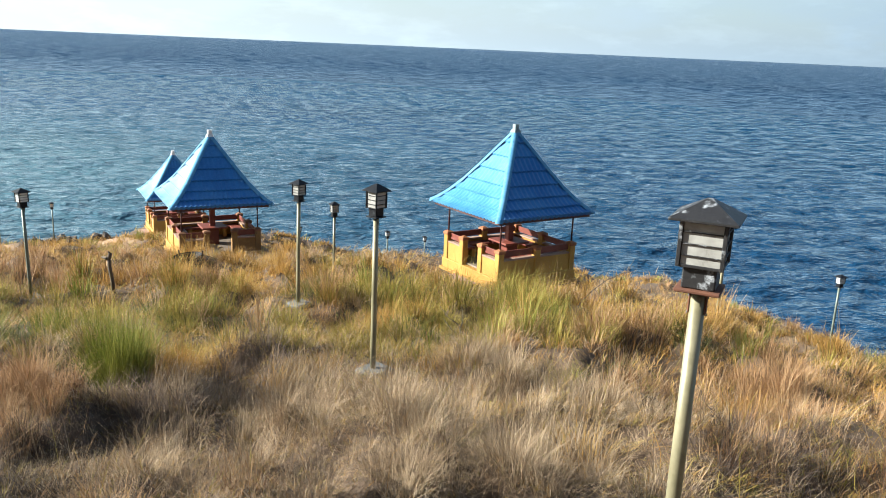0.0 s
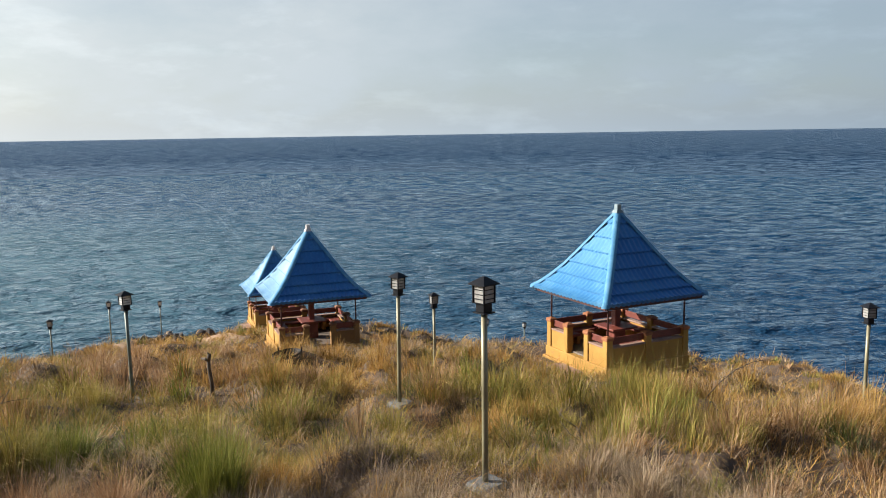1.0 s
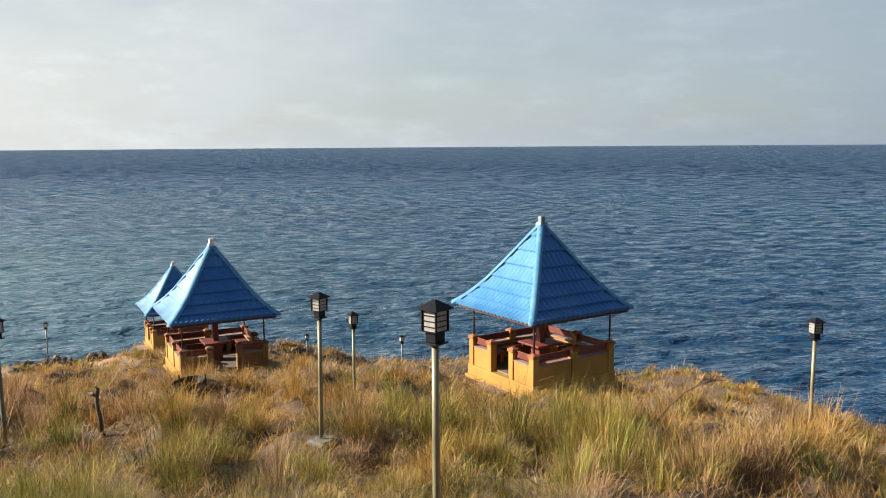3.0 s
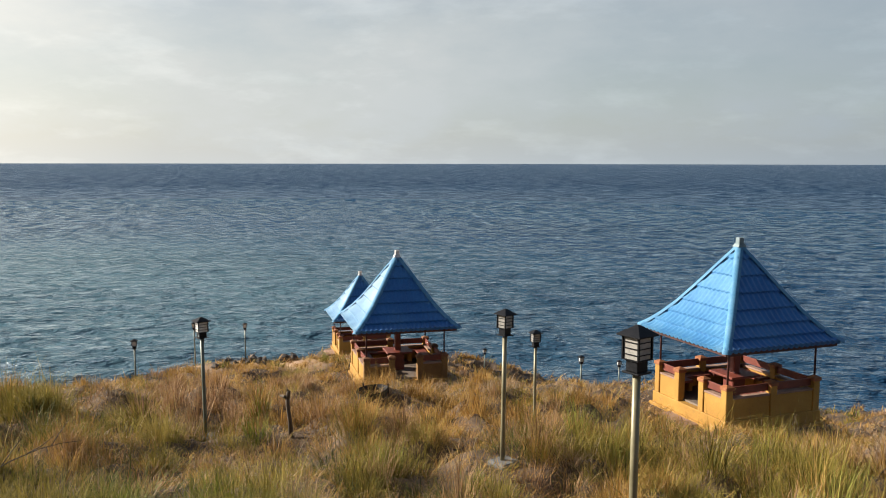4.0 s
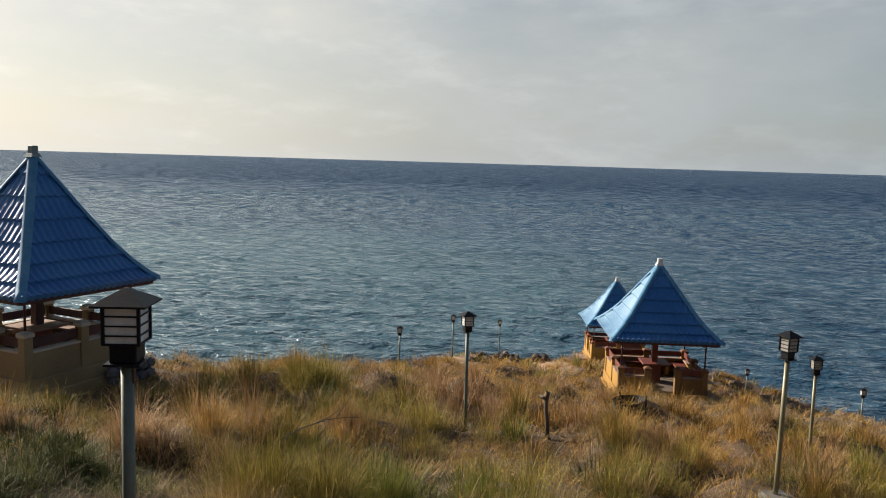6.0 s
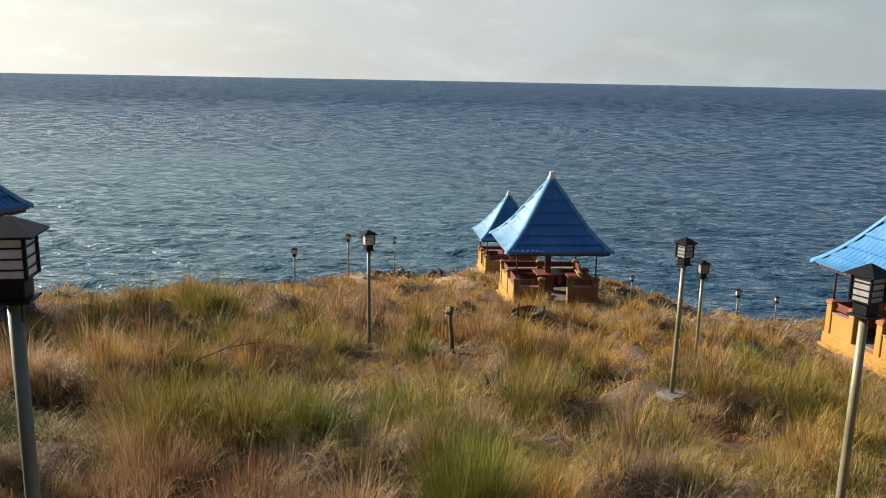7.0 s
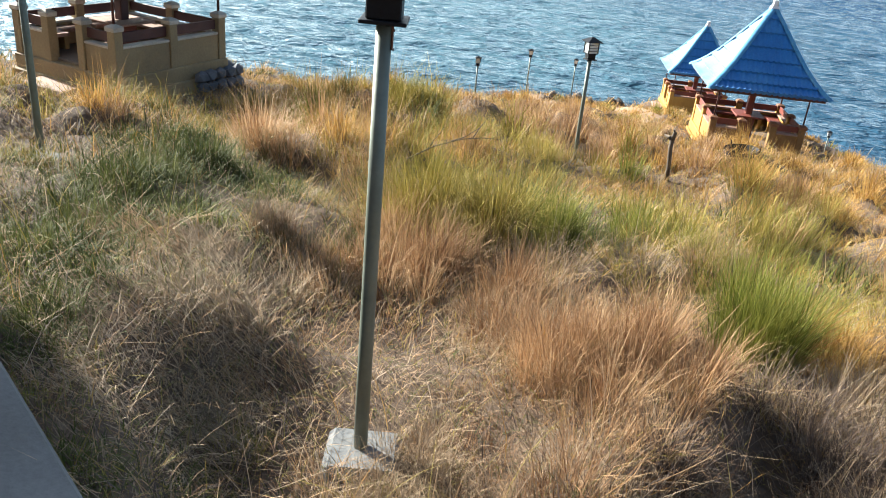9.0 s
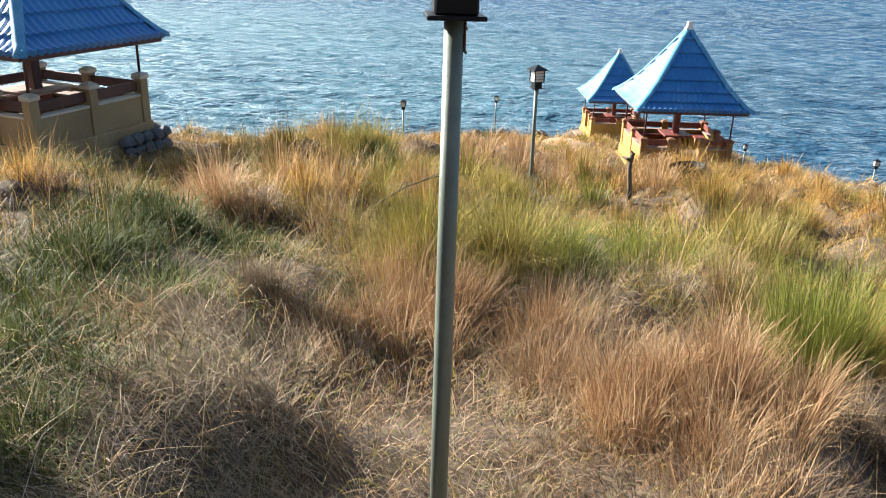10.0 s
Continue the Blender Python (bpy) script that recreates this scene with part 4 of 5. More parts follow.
# patches of one kind of growth: x, y, radius, kind, height, strength
PATCHES = [
    (-4.5, 5.9, 1.15, "olive", 0.85, 3.0), (-3.9, 7.1, 1.0, "weed", 0.6, 1.6), (-3.3, 7.6, 1.0, "olive", 0.7, 1.5), (-1.64, 5.45, 0.4, "green", 0.7, 2.0),
    (-7.6, 6.4, 1.1, "rust", 0.6, 3.0), (-2.4, 3.6, 0.8, "rust", 0.55, 3.0), (-3.7, 4.3, 0.8, "rust", 0.6, 3.0), (-6.0, 4.0, 1.3, "weed", 0.38, 8.0), (-5.1, 3.3, 0.8, "weed", 0.34, 6.0),
    (-5.0, 2.7, 0.9, "olive", 0.4, 2.0), (-3.1, 3.0, 0.7, "mat", 0.15, 6.0), (-2.0, 4.6, 0.9, "straw", 0.5, 2.0), (-2.8, 10.0, 1.5, "olive", 0.6, 2.0),
    (5.7, 6.8, 0.9, "rust", 0.6, 4.0), (2.6, 5.0, 2.0, "straw", 0.6, 4.0), (5.3, 5.6, 1.5, "litter", 0.5, 6.0), (6.0, 7.0, 1.3, "rust", 0.5, 5.0), (-1.0, 4.5, 0.9, "litter", 0.45, 6.0), (-0.4, 6.2, 0.8, "litter", 0.45, 3.0), (0.2, 4.0, 1.8, "straw", 0.5, 4.0), (3.3, 8.4, 0.9, "rust", 0.5, 2.0),
    (2.5, 11.0, 1.5, "olive", 0.7, 2.5), (-9.9, 11.8, 1.8, "olive", 0.7, 3.0), (-7.6, 14.4, 1.4, "rust", 0.7, 3.0), (-7.0, 11.0, 1.4, "olive", 0.7, 2.0),
    (-0.6, 8.2, 1.3, "olive", 0.6, 2.0), (-2.2, 9.0, 1.0, "rust", 0.5, 1.2), (0.4, 13.0, 2.0, "olive", 0.6, 1.5), (-9.0, 8.5, 1.5, "gold", 0.6, 2.0),
    (-11.5, 8.2, 1.6, "olive", 0.6, 2.0), (5.0, 11.5, 1.3, "gold", 0.8, 2.0), (-4.0, 15.0, 2.0, "gold", 0.6, 2.0), (-7.2, 23.6, 1.2, "gold", 1.1, 5.0), (5.6, 20.6, 0.9, "gold", 1.0, 4.0),
    (-3.6, 27.0, 2.6, "straw", 0.4, 5.0), (0.2, 28.5, 2.6, "straw", 0.4, 4.0), (-1.5, 22.5, 1.8, "straw", 0.45, 2.5), (4.5, 17.0, 2.0, "straw", 0.45, 2.5), (6.5, 11.0, 1.6, "rust", 0.5, 2.0), (-9.0, 17.0, 2.2, "rust", 0.5, 2.5), (-5.8, 20.0, 2.0, "straw", 0.5, 2.0),
]
KINDS = ["straw", "gold", "rust", "olive", "green", "weed", "litter"]


def kind_weights(x, y):
    n = len(x)
    w = np.zeros((n, 7))
    near, mid = 1 - smooth(y, 4.5, 7.5), smooth(y, 4.5, 7.5) * (1 - smooth(y, 11, 15))
    far = smooth(y, 11, 15)
    left = smooth(-x, 5, 8) * (1 - smooth(y, 9, 13))
    w += near[:, None] * np.array([0.50, 0.10, 0.16, 0.08, 0.01, 0.01, 0.14])
    w += mid[:, None] * np.array([0.08, 0.33, 0.27, 0.25, 0.06, 0.11, 0.02])
    w += far[:, None] * np.array([0.10, 0.62, 0.16, 0.15, 0.02, 0.01, 0.0])
    w += left[:, None] * np.array([0.03, 0.10, 0.24, 0.42, 0.14, 0.30, 0.25])
    foot = smooth(-x, 1.5, 3.0) * (1 - smooth(y, 3.2, 4.6))
    w = w * (1 - 0.85 * foot[:, None]) + foot[:, None] * np.array([0.12, 0.04, 0.20, 0.22, 0.10, 0.18, 0.45])
    for j in range(7):
        w[:, j] *= np.exp(5.0 * (fbm(x * 0.45 + 31 * j, y * 0.45, 40 + j) - 0.5) + 2.0 * (fbm(x * 1.2 + 17 * j, y * 1.2, 60 + j) - 0.5))
    return w


def on_bare(x, y):
    """True where nothing grows: under pavilions, lamp blocks and the walkway."""
    bare = np.zeros(len(x), bool)
    for _, px_, py_, _z, turn, sc in PAVILIONS:
        c, s = math.cos(radians(turn)), math.sin(radians(turn))
        u, v = (x - px_) * c + (y - py_) * s, -(x - px_) * s + (y - py_) * c
        bare |= (np.abs(u) < 1.57 * sc) & (np.abs(v) < 1.57 * sc)
    for _, lx_, ly_, _z, _t, _k in LAMPS:
        bare |= np.hypot(x - lx_, y - ly_) < 0.17
    a = radians(-10.5)
    u, v = (x + 3.75) * math.cos(a) + (y - 0.545) * math.sin(a), -(x + 3.75) * math.sin(a) + (y - 0.545) * math.cos(a)
    bare |= (np.abs(u) < 1.65) & (np.abs(v) < 1.13)
    return bare


def cut(x, y):
    """Share of the full height where the growth is trodden or thin: round lamp blocks, before the pavilions, on the rocky ledge."""
    k = np.ones(len(x))
    for key, lx_, ly_, _z, _t, _k in LAMPS:
        if key in ("la", "lb"):
            k = np.minimum(k, 0.25 + 0.75 * smooth(np.hypot(x - lx_ - 0.05, y - ly_ + 0.25), 0.25, 0.65))
    for key, px_, py_, _z, _t, _s in PAVILIONS:
        k = np.minimum(k, 0.30 + 0.70 * smooth(np.hypot(x - px_, y - py_), 2.6, 4.8) if key == "pl" else 0.3 + 0.7 * smooth(np.hypot(x - px_, y - py_), 2.4, 4.0))
    along, across = -0.5 * (x + 19.9) + 0.86 * (y - 34.0), 0.86 * (x + 19.9) + 0.5 * (y - 34.0)
    k = np.minimum(k, 0.05 + 0.95 * smooth(np.hypot(along / 2.4, across / 1.1), 1.8, 2.6))
    k = np.minimum(k, 0.3 + 0.7 * smooth(np.hypot((x + 3.5), (y - 27.0) / 0.8), 2.0, 4.5))
    k = np.minimum(k, 1 - 0.5 * smooth(-x, 1.5, 3.0) * (1 - smooth(y, 3.4, 4.8)))
    k = np.minimum(k, 0.55 + 0.45 * smooth(np.hypot(x + 4.9, y - 11.9), 0.4, 1.0))
    k = np.minimum(k, 0.15 + 0.85 * smooth(np.hypot((x + 5.1) / 1.2, y - 16.1), 0.85, 1.5))
    return k * (1 - 0.2 * smooth(y, 12, 18))


def draw_kind(x, y, patches=True):
    w = kind_weights(x, y)
    extra = np.zeros(len(x))
    matted = np.zeros(len(x), bool)
    for px_, py_, pr_, kind, hh, st_ in PATCHES:
        k = np.exp(-((x - px_) ** 2 + (y - py_) ** 2) / pr_ ** 2)
        if kind == "mat":
            matted |= k > 0.45
            continue
        w[:, KINDS.index(kind)] += st_ * k * 1.6
        extra += k * (hh - 0.5) * 1.1
    w /= w.sum(1, keepdims=True)
    pick = (w.cumsum(1) > rng.uniform(0, 1, (len(x), 1))).argmax(1)
    return pick, extra, matted


# each band of the hillside: its reach from the foot of the walk, tussocks per square metre, blades in one, lying blades per square metre, width of a blade
BANDS = [(0.0, 4.5, 14.0, 125, 2300, 0.0031), (4.5, 8.0, 12.3, 128, 1150, 0.0044), (8.0, 13.0, 7.4, 104, 340, 0.0073), (13.0, 21.0, 4.2, 90, 150, 0.0114), (21.0, 36.0, 2.2, 64, 55, 0.018), (36.0, 62.0, 0.9, 55, 9, 0.03)]
SHAPE = {  # height, spread of the tussock, lean at its rim, droop
    "straw": (0.25, 0.18, 0.80, 1.3), "gold": (0.33, 0.14, 0.52, 1.1), "rust": (0.30, 0.13, 0.50, 0.9), "olive": (0.34, 0.15, 0.54, 1.25), "green": (0.40, 0.12, 0.28, 0.4), "weed": (0.20, 0.20, 0.8, 1.2), "litter": (0.12, 0.20, 0.85, 1.3),
}
store = {k: [] for k in KINDS}
CX, CY = 0.0, 0.3


def scatter(r0, r1, dens):
    x0, x1, y1 = max(-26.0, CX - r1), min(17.0, CX + r1), min(52.0, CY + r1)
    n = int((x1 - x0) * (y1 + 0.5) * dens)
    x, y = rng.uniform(x0, x1, n), rng.uniform(-0.5, y1, n)
    d = np.hypot(x - CX, y - CY)
    ok = (d >= r0) & (d < r1) & (slope(x, y) > SEA_Z + 0.3) & (y > 0.4 - 0.2 * x)
    ok &= np.abs(np.arctan2(x, y + 3.5)) < radians(75)
    return x[ok], y[ok]


for r0, r1, dens, per, lying, wid in BANDS:
    # standing tussocks: blades fan out from a tight foot, the outer ones lean and bow most
    x, y = scatter(r0, r1, dens)
    hum = hummock(x, y)
    patch_k = np.zeros(len(x))
    for px_, py_, pr_, kind, hh, st_ in PATCHES:
        if kind != "mat":
            patch_k = np.maximum(patch_k, np.exp(-((x - px_) ** 2 + (y - py_) ** 2) / pr_ ** 2))
    keep = rng.uniform(0, 1, len(x)) < np.maximum(np.clip((hum - (0.40 if r0 < 8 else 0.32)) * 7.0, 0.04, 1), patch_k * 0.45)
    foot_k = smooth(-x, 1.5, 2.6) * (1 - smooth(y, 3.2, 4.6))
    keep |= rng.uniform(0, 1, len(x)) < 0.7 * foot_k
    keep &= rng.uniform(0, 1, len(x)) < smooth(cut(x, y), 0.05, 0.2) + 0.1
    x, y, hum = x[keep], y[keep], hum[keep]
    pick, extra, matted = draw_kind(x, y)
    low = cut(x, y)
    tone = rng.uniform(0.6, 1.35, len(x))
    for j, kind in enumerate(KINDS):
        sel = np.where((pick == j) & ~matted)[0]
        hgt, spr, lean0, droop0 = SHAPE[kind]
        big = np.sqrt(tone[sel]) * (0.65 + 0.75 * hum[sel])
        m = rng.poisson(per * big * 0.98).clip(6)
        rep = np.repeat(sel, m)
        N = len(rep)
        if not N:
            continue
        size = (hgt + extra[rep]) * tone[rep] * (0.12 + 1.62 * hum[rep]) * low[rep]
        size = (size * (1.0 if r0 < 8 else 2.2 if kind in ("weed", "litter") else 1.35)).clip(0.06, 1.15)
        az = rng.uniform(0, 2 * math.pi, N)
        rho = np.sqrt(rng.uniform(0, 1, N))
        R = spr * (0.7 + 0.5 * tone[rep]) * (1 + 0.03 * r0)
        bx, by = x[rep] + np.cos(az) * rho * R, y[rep] + np.sin(az) * rho * R
        blow = 6.3 * fbm(x[rep] * 0.3, y[rep] * 0.3, 91)
        az2 = np.arctan2(np.sin(az) * (0.35 + rho) + 0.12 * np.sin(blow), np.cos(az) * (0.35 + rho) + 0.12 * np.cos(blow)) + rng.normal(0, 0.7, N)
        lean = np.clip(0.08 + lean0 * rho * rng.uniform(0.5, 1.35, N), 0.02, 0.96)
        droop = droop0 * (0.35 + 0.75 * rho) * rng.uniform(-0.3, 1.9, N)
        L = size * rng.uniform(0.55, 1.12, N) * (1.08 - 0.25 * rho)
        L = np.where(rng.uniform(0, 1, N) < 0.03, L * 1.35, L)
        W = wid * rng.uniform(0.55, 1.4, N) * (1.25 if kind == "weed" else 1.0)
        ok = ~on_bare(bx, by)
        P = np.stack([bx, by, ground_z(bx, by) - 0.02], -1)
        store[kind].append([a[ok] for a in (P, L, W, lean, droop, az2)])
    # fallen straw that covers the soil between them
    x, y = scatter(r0, r1, lying)
    ok = ~on_bare(x, y) & (rng.uniform(0, 1, len(x)) < smooth(cut(x, y), 0.0, 0.2))
    x, y = x[ok], y[ok]
    pick = rng.choice([0, 0, 1, 2, 3, 6, 6, 6] if r0 < 4.5 else [0, 1, 1, 2, 3, 3, 6, 6] if r0 < 8 else [0, 1, 1, 1, 1, 1, 2, 3], len(x))
    shady = (x < -1.5) & (rng.uniform(0, 1, len(x)) < 0.92 * (1 - smooth(y, 3.6, 6.0)))
    pick = np.where(shady, rng.choice([0, 0, 2, 2, 3, 5, 6, 6], len(x)), pick)
    for px_, py_, pr_, kind, hh, st_ in PATCHES:
        if kind == "weed":
            pick = np.where(rng.uniform(0, 1, len(x)) < 0.9 * np.exp(-((x - px_) ** 2 + (y - py_) ** 2) / pr_ ** 2), 5, pick)
    N = len(x)
    sway = 6.3 * fbm(x * 0.7, y * 0.7, 55)
    az = 2.0 * sway + rng.normal(0, np.where(x < -1.5, 1.6, 0.9), N)
    lean = rng.uniform(0.6, 0.97, N)
    droop = rng.uniform(0.1, 1.1, N)
    L = rng.uniform(0.05, 0.18, N) * (1 + 0.08 * r0)
    W = wid * rng.uniform(0.7, 1.5, N)
    if r0 == 0.0:
        W = np.where(pick >= 5, W * 1.2, W)  # broader dead leaves among the straw
    P = np.stack([x, y, ground_z(x, y) + rng.uniform(0, 0.09, N)], -1)
    for j, kind in enumerate(KINDS):
        s_ = pick == j
        if s_.any():
            store[kind].append([a[s_] for a in (P, L, W, lean, droop, az)])

# long single blades that arch out of the mass
long_store = {k: [] for k in ("straw", "gold", "olive", "rust")}
for r0, r1, dens, wid in ((0.0, 4.5, 26, 0.0040), (4.5, 8.0, 30, 0.0052), (8.0, 14.0, 22, 0.0085), (14.0, 24.0, 9, 0.014)):
    x, y = scatter(r0, r1, dens)
    ok = ~on_bare(x, y) & (cut(x, y) > 0.45) & (hummock(x, y) > 0.42)
    x, y = x[ok], y[ok]
    N = len(x)
    pick = rng.choice(["straw", "gold", "olive", "rust"], N, p=[0.36, 0.24, 0.26, 0.14])
    bits = (np.stack([x, y, ground_z(x, y)], -1), rng.uniform(0.32, 0.72, N), wid * rng.uniform(0.6, 1.2, N), rng.uniform(0.1, 0.75, N), rng.uniform(0.2, 1.8, N), rng.uniform(0, 2 * math.pi, N))
    for kind in long_store:
        long_store[kind].append([b[pick == kind] for b in bits])
# broken stems lying across one another
for r0, r1, dens, wid in ((0.0, 4.5, 90, 0.0034), (4.5, 8.5, 45, 0.0046)):
    x, y = scatter(r0, r1, dens)
    x, y = x[~on_bare(x, y)], y[~on_bare(x, y)]
    N = len(x)
    pick = rng.choice(["straw", "rust"], N, p=[0.7, 0.3])
    bits = (np.stack([x, y, ground_z(x, y) + rng.uniform(0.02, 0.16, N)], -1), rng.uniform(0.14, 0.42, N), wid * rng.uniform(0.6, 1.2, N), rng.uniform(0.75, 0.98, N), rng.uniform(-0.2, 0.7, N), rng.uniform(0, 2 * math.pi, N))
    for kind in ("straw", "rust"):
        long_store[kind].append([b[pick == kind] for b in bits])
for kind, bits in long_store.items():
    cols = [np.concatenate([b[i] for b in bits]) for i in range(6)]
    tagged(new("long_grass", strands("long_grass", GRASS[kind], *cols, 4)), "single long arching blades of dry grass", "grass", kind="stuff")

GRASS_NAMES = {
    "straw": ("straw_grass", "pale bleached straw grass lying in heaps"), "gold": ("golden_grass", "golden dry grass in tall tufts"),
    "rust": ("rusty_grass", "reddish brown dry grass tufts"), "olive": ("olive_grass", "yellow-green half-dry grass tussocks"),
    "green": ("green_grass", "fresh green upright grass tussocks"), "litter": ("dead_litter", "dull brown fallen dead grass"), "weed": ("weeds", "low dark green weeds among the grass"),
}
for kind, bits in store.items():
    cols = [np.concatenate([b[i] for b in bits]) for i in range(6)]
    name, label = GRASS_NAMES[kind]
    tagged(new(name, strands(name, GRASS[kind], *cols)), label, "grass", kind="stuff")


# ---- large single tussocks: x, y, kind, height, radius, blades ----
TUSSOCKS = [
    (-4.35, 5.35, "olive", 1.05, 0.32, 1700), (-3.85, 5.55, "olive", 1.0, 0.34, 1700), (-3.55, 6.1, "green", 0.85, 0.26, 900), (-1.58, 5.5, "green", 1.22, 0.21, 1900),
    (-1.2, 5.95, "gold", 0.80, 0.24, 500), (-3.2, 7.4, "green", 0.62, 0.28, 600), (-2.55, 4.25, "rust", 0.62, 0.24, 900), (-1.95, 4.3, "rust", 0.66, 0.24, 900),
    (-2.75, 4.2, "straw", 0.52, 0.30, 900), (-3.75, 4.6, "rust", 0.66, 0.22, 700), (5.7, 6.7, "rust", 0.62, 0.26, 800), (5.2, 7.3, "gold", 0.60, 0.26, 600),
    (2.5, 10.8, "olive", 0.70, 0.30, 600), (2.95, 11.3, "green", 0.66, 0.28, 400), (-2.6, 9.8, "olive", 0.62, 0.34, 700), (-9.6, 11.4, "olive", 0.80, 0.36, 500),
    (-10.4, 12.2, "olive", 0.80, 0.36, 500), (-7.5, 6.3, "rust", 0.56, 0.30, 700), (1.0, 4.7, "straw", 0.52, 0.40, 1100), (2.4, 4.5, "straw", 0.56, 0.42, 1100),
    (3.3, 5.5, "straw", 0.52, 0.42, 1000), (0.0, 5.5, "straw", 0.48, 0.40, 900), (-0.5, 4.3, "straw", 0.46, 0.40, 900), (4.4, 4.7, "rust", 0.46, 0.40, 900),
    (1.9, 6.0, "straw", 0.50, 0.38, 900), (-5.7, 3.7, "weed", 0.42, 0.42, 1300), (-6.3, 4.3, "weed", 0.44, 0.45, 1300), (-5.2, 3.15, "weed", 0.36, 0.40, 1200),
    (-6.9, 5.0, "weed", 0.42, 0.45, 1000), (-5.5, 4.7, "weed", 0.38, 0.38, 1000), (-4.2, 7.0, "weed", 0.47, 0.42, 1200), (-3.55, 6.6, "weed", 0.42, 0.36, 1000),
    (-2.30, 2.62, "straw", 0.30, 0.16, 500), (-2.42, 3.02, "straw", 0.26, 0.16, 400), (-2.25, 2.5, "straw", 0.36, 0.22, 600), (-1.95, 2.75, "straw", 0.40, 0.25, 600),
    (-7.5, 25.8, "olive", 0.80, 0.35, 260), (-8.3, 25.3, "gold", 0.85, 0.35, 260), (-6.8, 26.3, "gold", 0.70, 0.35, 240), (-9.1, 25.0, "gold", 0.75, 0.35, 240), (3.9, 21.5, "straw", 0.85, 0.3, 200), (4.9, 21.9, "gold", 0.8, 0.3, 200), (-10.6, 25.4, "gold", 0.55, 0.5, 350), (-11.4, 26.6, "gold", 0.50, 0.5, 350), (-10.2, 24.4, "straw", 0.45, 0.5, 350), (-11.6, 25.3, "rust", 0.45, 0.5, 300),
    (-4.25, 2.25, "weed", 0.34, 0.34, 1000), (-4.7, 2.55, "weed", 0.36, 0.36, 1000), (-3.85, 1.95, "weed", 0.28, 0.30, 800), (-2.75, 1.75, "weed", 0.2, 0.3, 600), (-6.75, 3.25, "olive", 0.42, 0.2, 400), (-7.1, 3.3, "weed", 0.32, 0.25, 500),
    (-1.1, 6.4, "gold", 0.55, 0.28, 700), (0.6, 8.6, "gold", 0.58, 0.28, 700), (-3.9, 3.2, "straw", 0.30, 0.34, 700),
]
TUSSOCK_LABEL = {
    "olive": "large yellow-green grass tussock with bowed tips", "green": "tall bright green upright grass tussock", "rust": "reddish dry grass tussock on the slope",
    "straw": "pale bleached straw tussock, heaped and drooping", "gold": "golden dry grass tussock on the slope", "weed": "low dark green weed clump among dry grass",
}
for tx, ty, kind, hh, rad, count in TUSSOCKS:
    count = int(count * 1.4)
    hh *= 0.88
    _, _, lean0, droop0 = SHAPE[kind]
    az = rng.uniform(0, 2 * math.pi, count)
    rho = np.sqrt(rng.uniform(0, 1, count))
    sub = rng.integers(0, 7, count)
    sx_, sy_ = rng.normal(0, 0.55 * rad, 7), rng.normal(0, 0.55 * rad, 7)
    bx, by = sx_[sub] + np.cos(az) * rho * rad * 0.5, sy_[sub] + np.sin(az) * rho * rad * 0.5
    blow = 6.3 * vnoise(np.array([tx * 0.5]), np.array([ty * 0.5]), 91)[0]
    az2 = np.arctan2(np.sin(az) * (0.3 + rho) + 0.12 * math.sin(blow), np.cos(az) * (0.3 + rho) + 0.12 * math.cos(blow)) + rng.normal(0, 1.1, count)
    lean = np.clip(0.05 + lean0 * rng.uniform(0.0, 1.3, count) * (0.4 + 0.6 * rho), 0.02, 0.95)
    droop = droop0 * (0.4 + 0.9 * rho) * rng.uniform(-0.4, 2.2, count)
    L = hh * rng.uniform(0.4, 1.1, count) * rng.uniform(0.75, 1.1, 7)[sub]
    W = np.full(count, (0.0024 + 0.0004 * math.hypot(tx, ty)) * (1.5 if kind == "weed" else 1.0)) * rng.uniform(0.6, 1.4, count)
    base_z = gz(tx, ty)
    P = np.stack([bx, by, ground_z(bx + tx, by + ty) - base_z - 0.02], -1)
    ob = new("grass_tussock", strands("grass_tussock", GRASS[kind], P, L, W, lean, droop, az2, 3))
    ob.matrix_basis = pose(tx, ty, base_z)
    tagged(ob, TUSSOCK_LABEL[kind], "grass tussock", "grass tussocks")

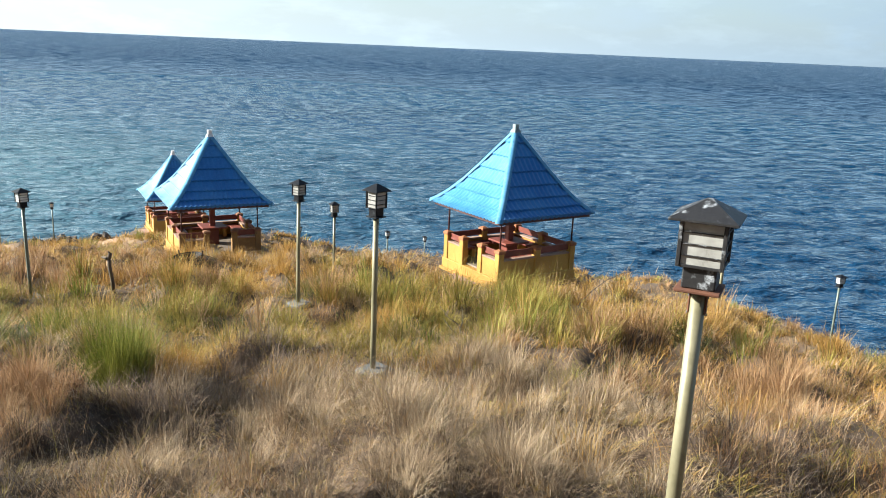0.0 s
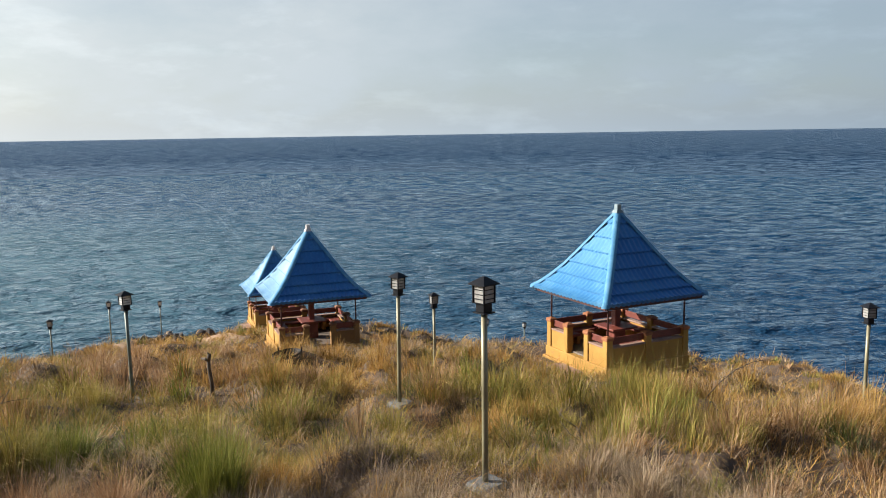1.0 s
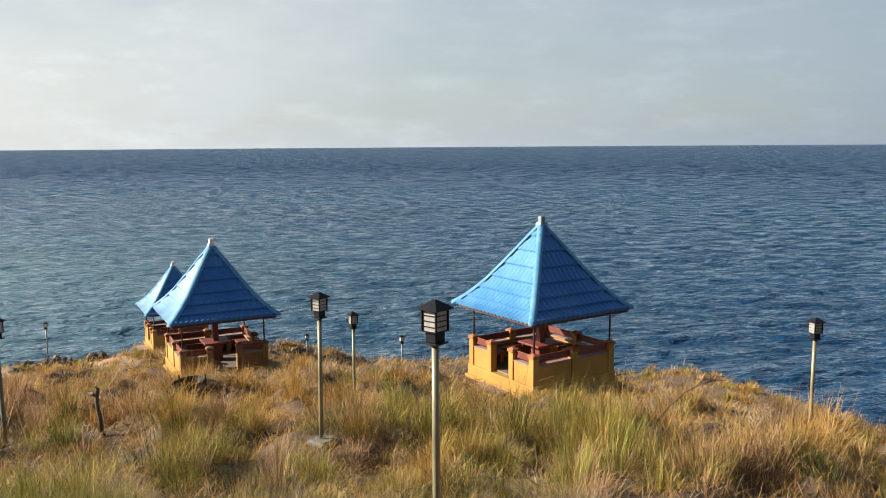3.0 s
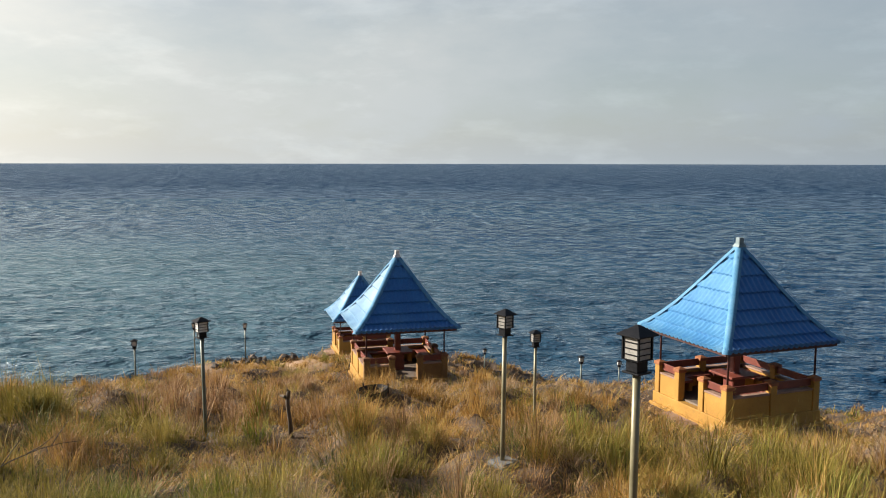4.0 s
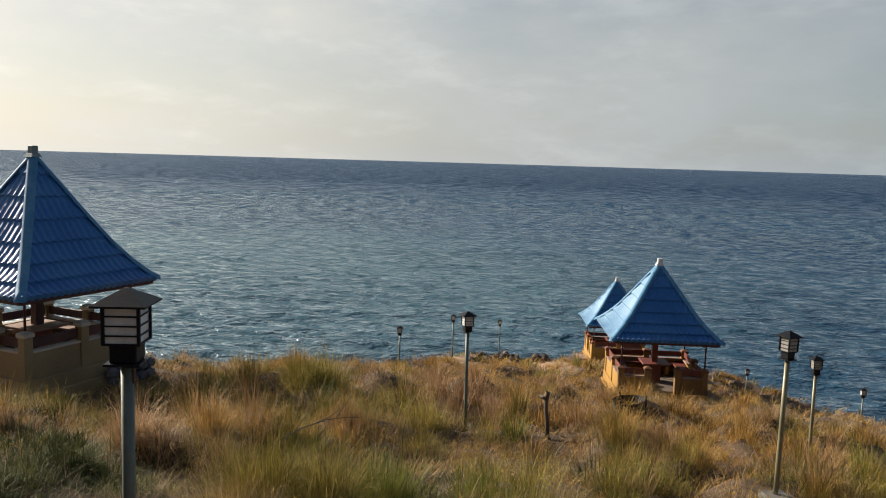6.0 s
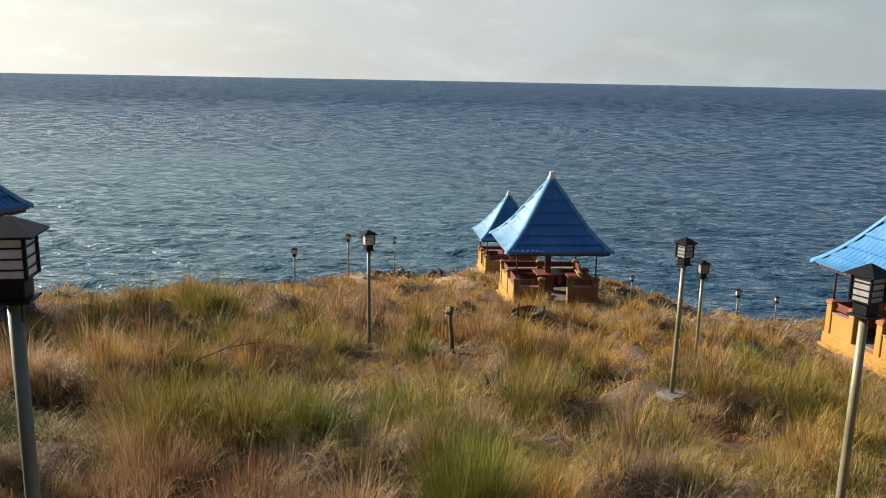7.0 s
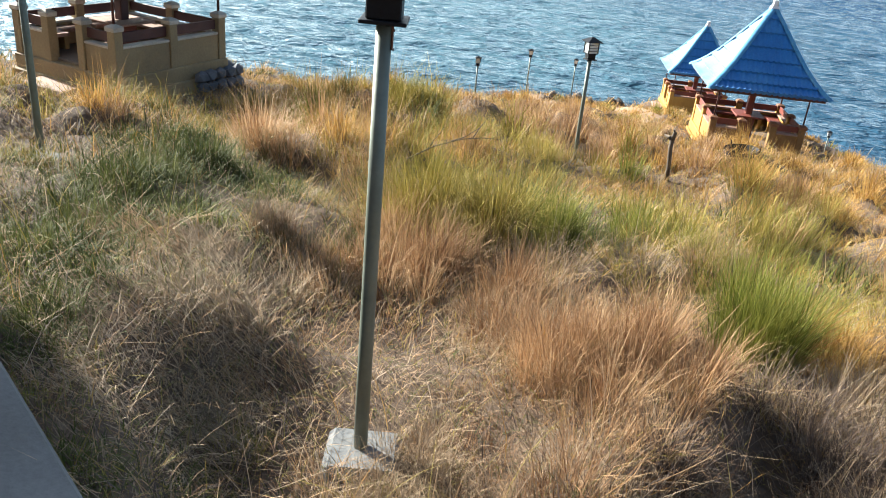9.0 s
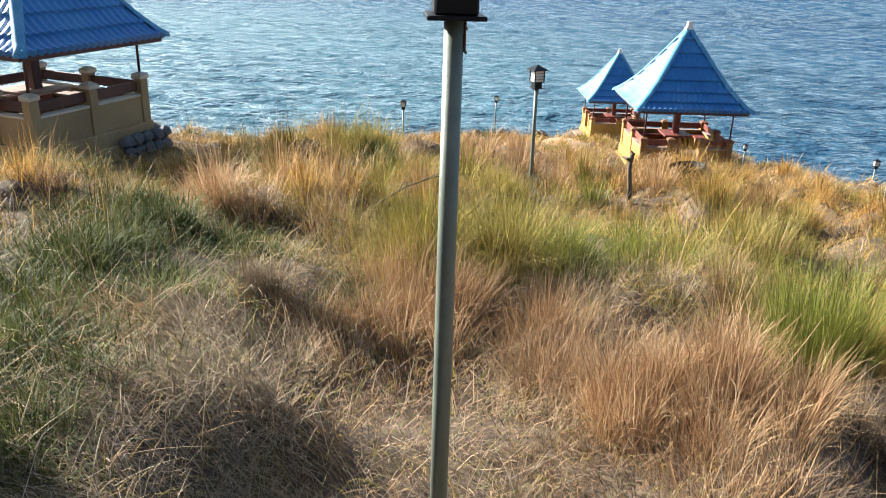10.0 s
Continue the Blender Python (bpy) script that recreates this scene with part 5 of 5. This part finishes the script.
# ---- heaps of long bleached grass: x, y, kind, radius, height, blades, the way they are combed (degrees; None: to all sides) ----
HEAPS = [
    (0.28, 4.46, "straw", 0.42, 0.42, 1300, None), (0.45, 5.30, "straw", 0.45, 0.46, 1300, None), (1.68, 4.39, "straw", 0.45, 0.46, 1300, None),
    (2.51, 5.80, "straw", 0.50, 0.50, 1400, None), (3.39, 5.45, "straw", 0.48, 0.48, 1300, None), (1.55, 3.20, "straw", 0.38, 0.34, 1300, None),
    (2.33, 3.55, "straw", 0.42, 0.38, 1300, None), (3.05, 3.85, "straw", 0.42, 0.40, 1200, None), (0.08, 3.45, "straw", 0.40, 0.34, 1200, None),
    (-0.53, 3.30, "straw", 0.36, 0.30, 1000, None), (0.25, 6.20, "straw", 0.45, 0.44, 1100, None), (4.75, 4.95, "litter", 0.45, 0.42, 1100, None),
    (5.75, 7.70, "rust", 0.40, 0.56, 1200, None), (2.15, 7.05, "straw", 0.45, 0.46, 1000, None), (-1.34, 3.50, "litter", 0.34, 0.32, 900, None),
    (3.95, 6.55, "rust", 0.42, 0.44, 1000, None), (4.25, 4.10, "litter", 0.42, 0.36, 900, None), (-0.75, 5.3, "straw", 0.42, 0.40, 1000, None),
    (-3.57, 2.50, "straw", 0.50, 0.12, 1100, 205), (-3.38, 2.20, "straw", 0.45, 0.09, 500, 215), (-3.50, 2.75, "rust", 0.48, 0.10, 600, 200), (-3.15, 2.25, "straw", 0.38, 0.12, 700, 230),
    (-4.31, 3.45, "straw", 0.38, 0.20, 1200, 195), (-4.75, 3.10, "rust", 0.40, 0.14, 700, 205), (-2.31, 2.83, "straw", 0.24, 0.28, 900, None),
    (-2.25, 4.02, "rust", 0.30, 0.42, 1300, None), (-1.75, 4.12, "rust", 0.30, 0.44, 1300, None), (-4.2, 4.9, "rust", 0.30, 0.46, 900, None), (-3.05, 4.75, "rust", 0.24, 0.42, 600, None), (-4.1, 3.9, "straw", 0.3, 0.3, 800, None), (-4.75, 4.1, "straw", 0.26, 0.3, 700, None), (-3.75, 2.85, "straw", 0.34, 0.16, 900, 215),
    (-3.69, 4.45, "rust", 0.30, 0.40, 900, None), (-4.05, 4.2, "rust", 0.30, 0.34, 800, None), (-0.95, 4.9, "litter", 0.42, 0.42, 1200, None), (-0.52, 5.9, "litter", 0.42, 0.44, 1000, None), (-0.64, 6.8, "litter", 0.4, 0.44, 900, None), (-0.75, 4.35, "litter", 0.36, 0.36, 900, None), (-1.25, 4.6, "straw", 0.3, 0.34, 600, None),
]
HEAP_LABEL = {
    "straw": "long bleached straw grass clump with drooping tips", "rust": "reddish brown dry grass clump with drooping tips",
    "gold": "tall golden grass clump with drooping tips", "litter": "flattened dull brown dead grass clump",
}
for hx, hy, kind, rad, hh, count, way in HEAPS:
    az = rng.uniform(0, 2 * math.pi, count)
    rho = np.sqrt(rng.uniform(0, 1, count))
    if way is None:
        # several feet close together, each a loose fan
        sub = rng.integers(0, 9, count)
        fx, fy, fl, ft = rng.normal(0, 0.5 * rad, 9), rng.normal(0, 0.5 * rad, 9), rng.uniform(0.6, 1.15, 9), rng.uniform(0, 2 * math.pi, 9)
        bx, by = fx[sub] + np.cos(az) * rho * rad * 0.3, fy[sub] + np.sin(az) * rho * rad * 0.3
        az2 = np.arctan2(np.sin(az) * (0.3 + rho) + 0.5 * np.sin(ft[sub]), np.cos(az) * (0.3 + rho) + 0.5 * np.cos(ft[sub])) + rng.normal(0, 0.8, count)
        stiff = 0.62 if kind in ("rust", "gold") else 1.0
        lean = np.clip(0.05 + 0.6 * stiff * rng.uniform(0, 1.2, count) * (0.4 + 0.6 * rho), 0.02, 0.9)
        droop = stiff * rng.uniform(-0.1, 1.9, count) * (0.5 + 0.6 * rho)
        L = hh * rng.uniform(0.55, 1.3, count) * fl[sub]
        dome = 0.0
    else:
        # combed one way over a low hump
        bx, by = np.cos(az) * rho * rad, np.sin(az) * rho * rad
        az2 = radians(way) + rng.normal(0, 0.7, count)
        lean = rng.uniform(0.7, 0.97, count)
        droop = rng.uniform(0.1, 0.8, count)
        L = rng.uniform(0.12, 0.32, count)
        dome = hh * np.sqrt(np.clip(1 - rho ** 2, 0, 1)) * rng.uniform(0.4, 1.0, count)
    W = (0.0020 + 0.0004 * math.hypot(hx, hy)) * rng.uniform(0.6, 1.4, count)
    base_z = gz(hx, hy)
    P = np.stack([bx, by, ground_z(bx + hx, by + hy) - base_z - 0.02 + dome], -1)
    ob = new("grass_clump", strands("grass_clump", GRASS[kind], P, L, W, lean, droop, az2, 4))
    ob.matrix_basis = pose(hx, hy, base_z)
    tagged(ob, HEAP_LABEL[kind], "grass clump", "dry grass clumps")
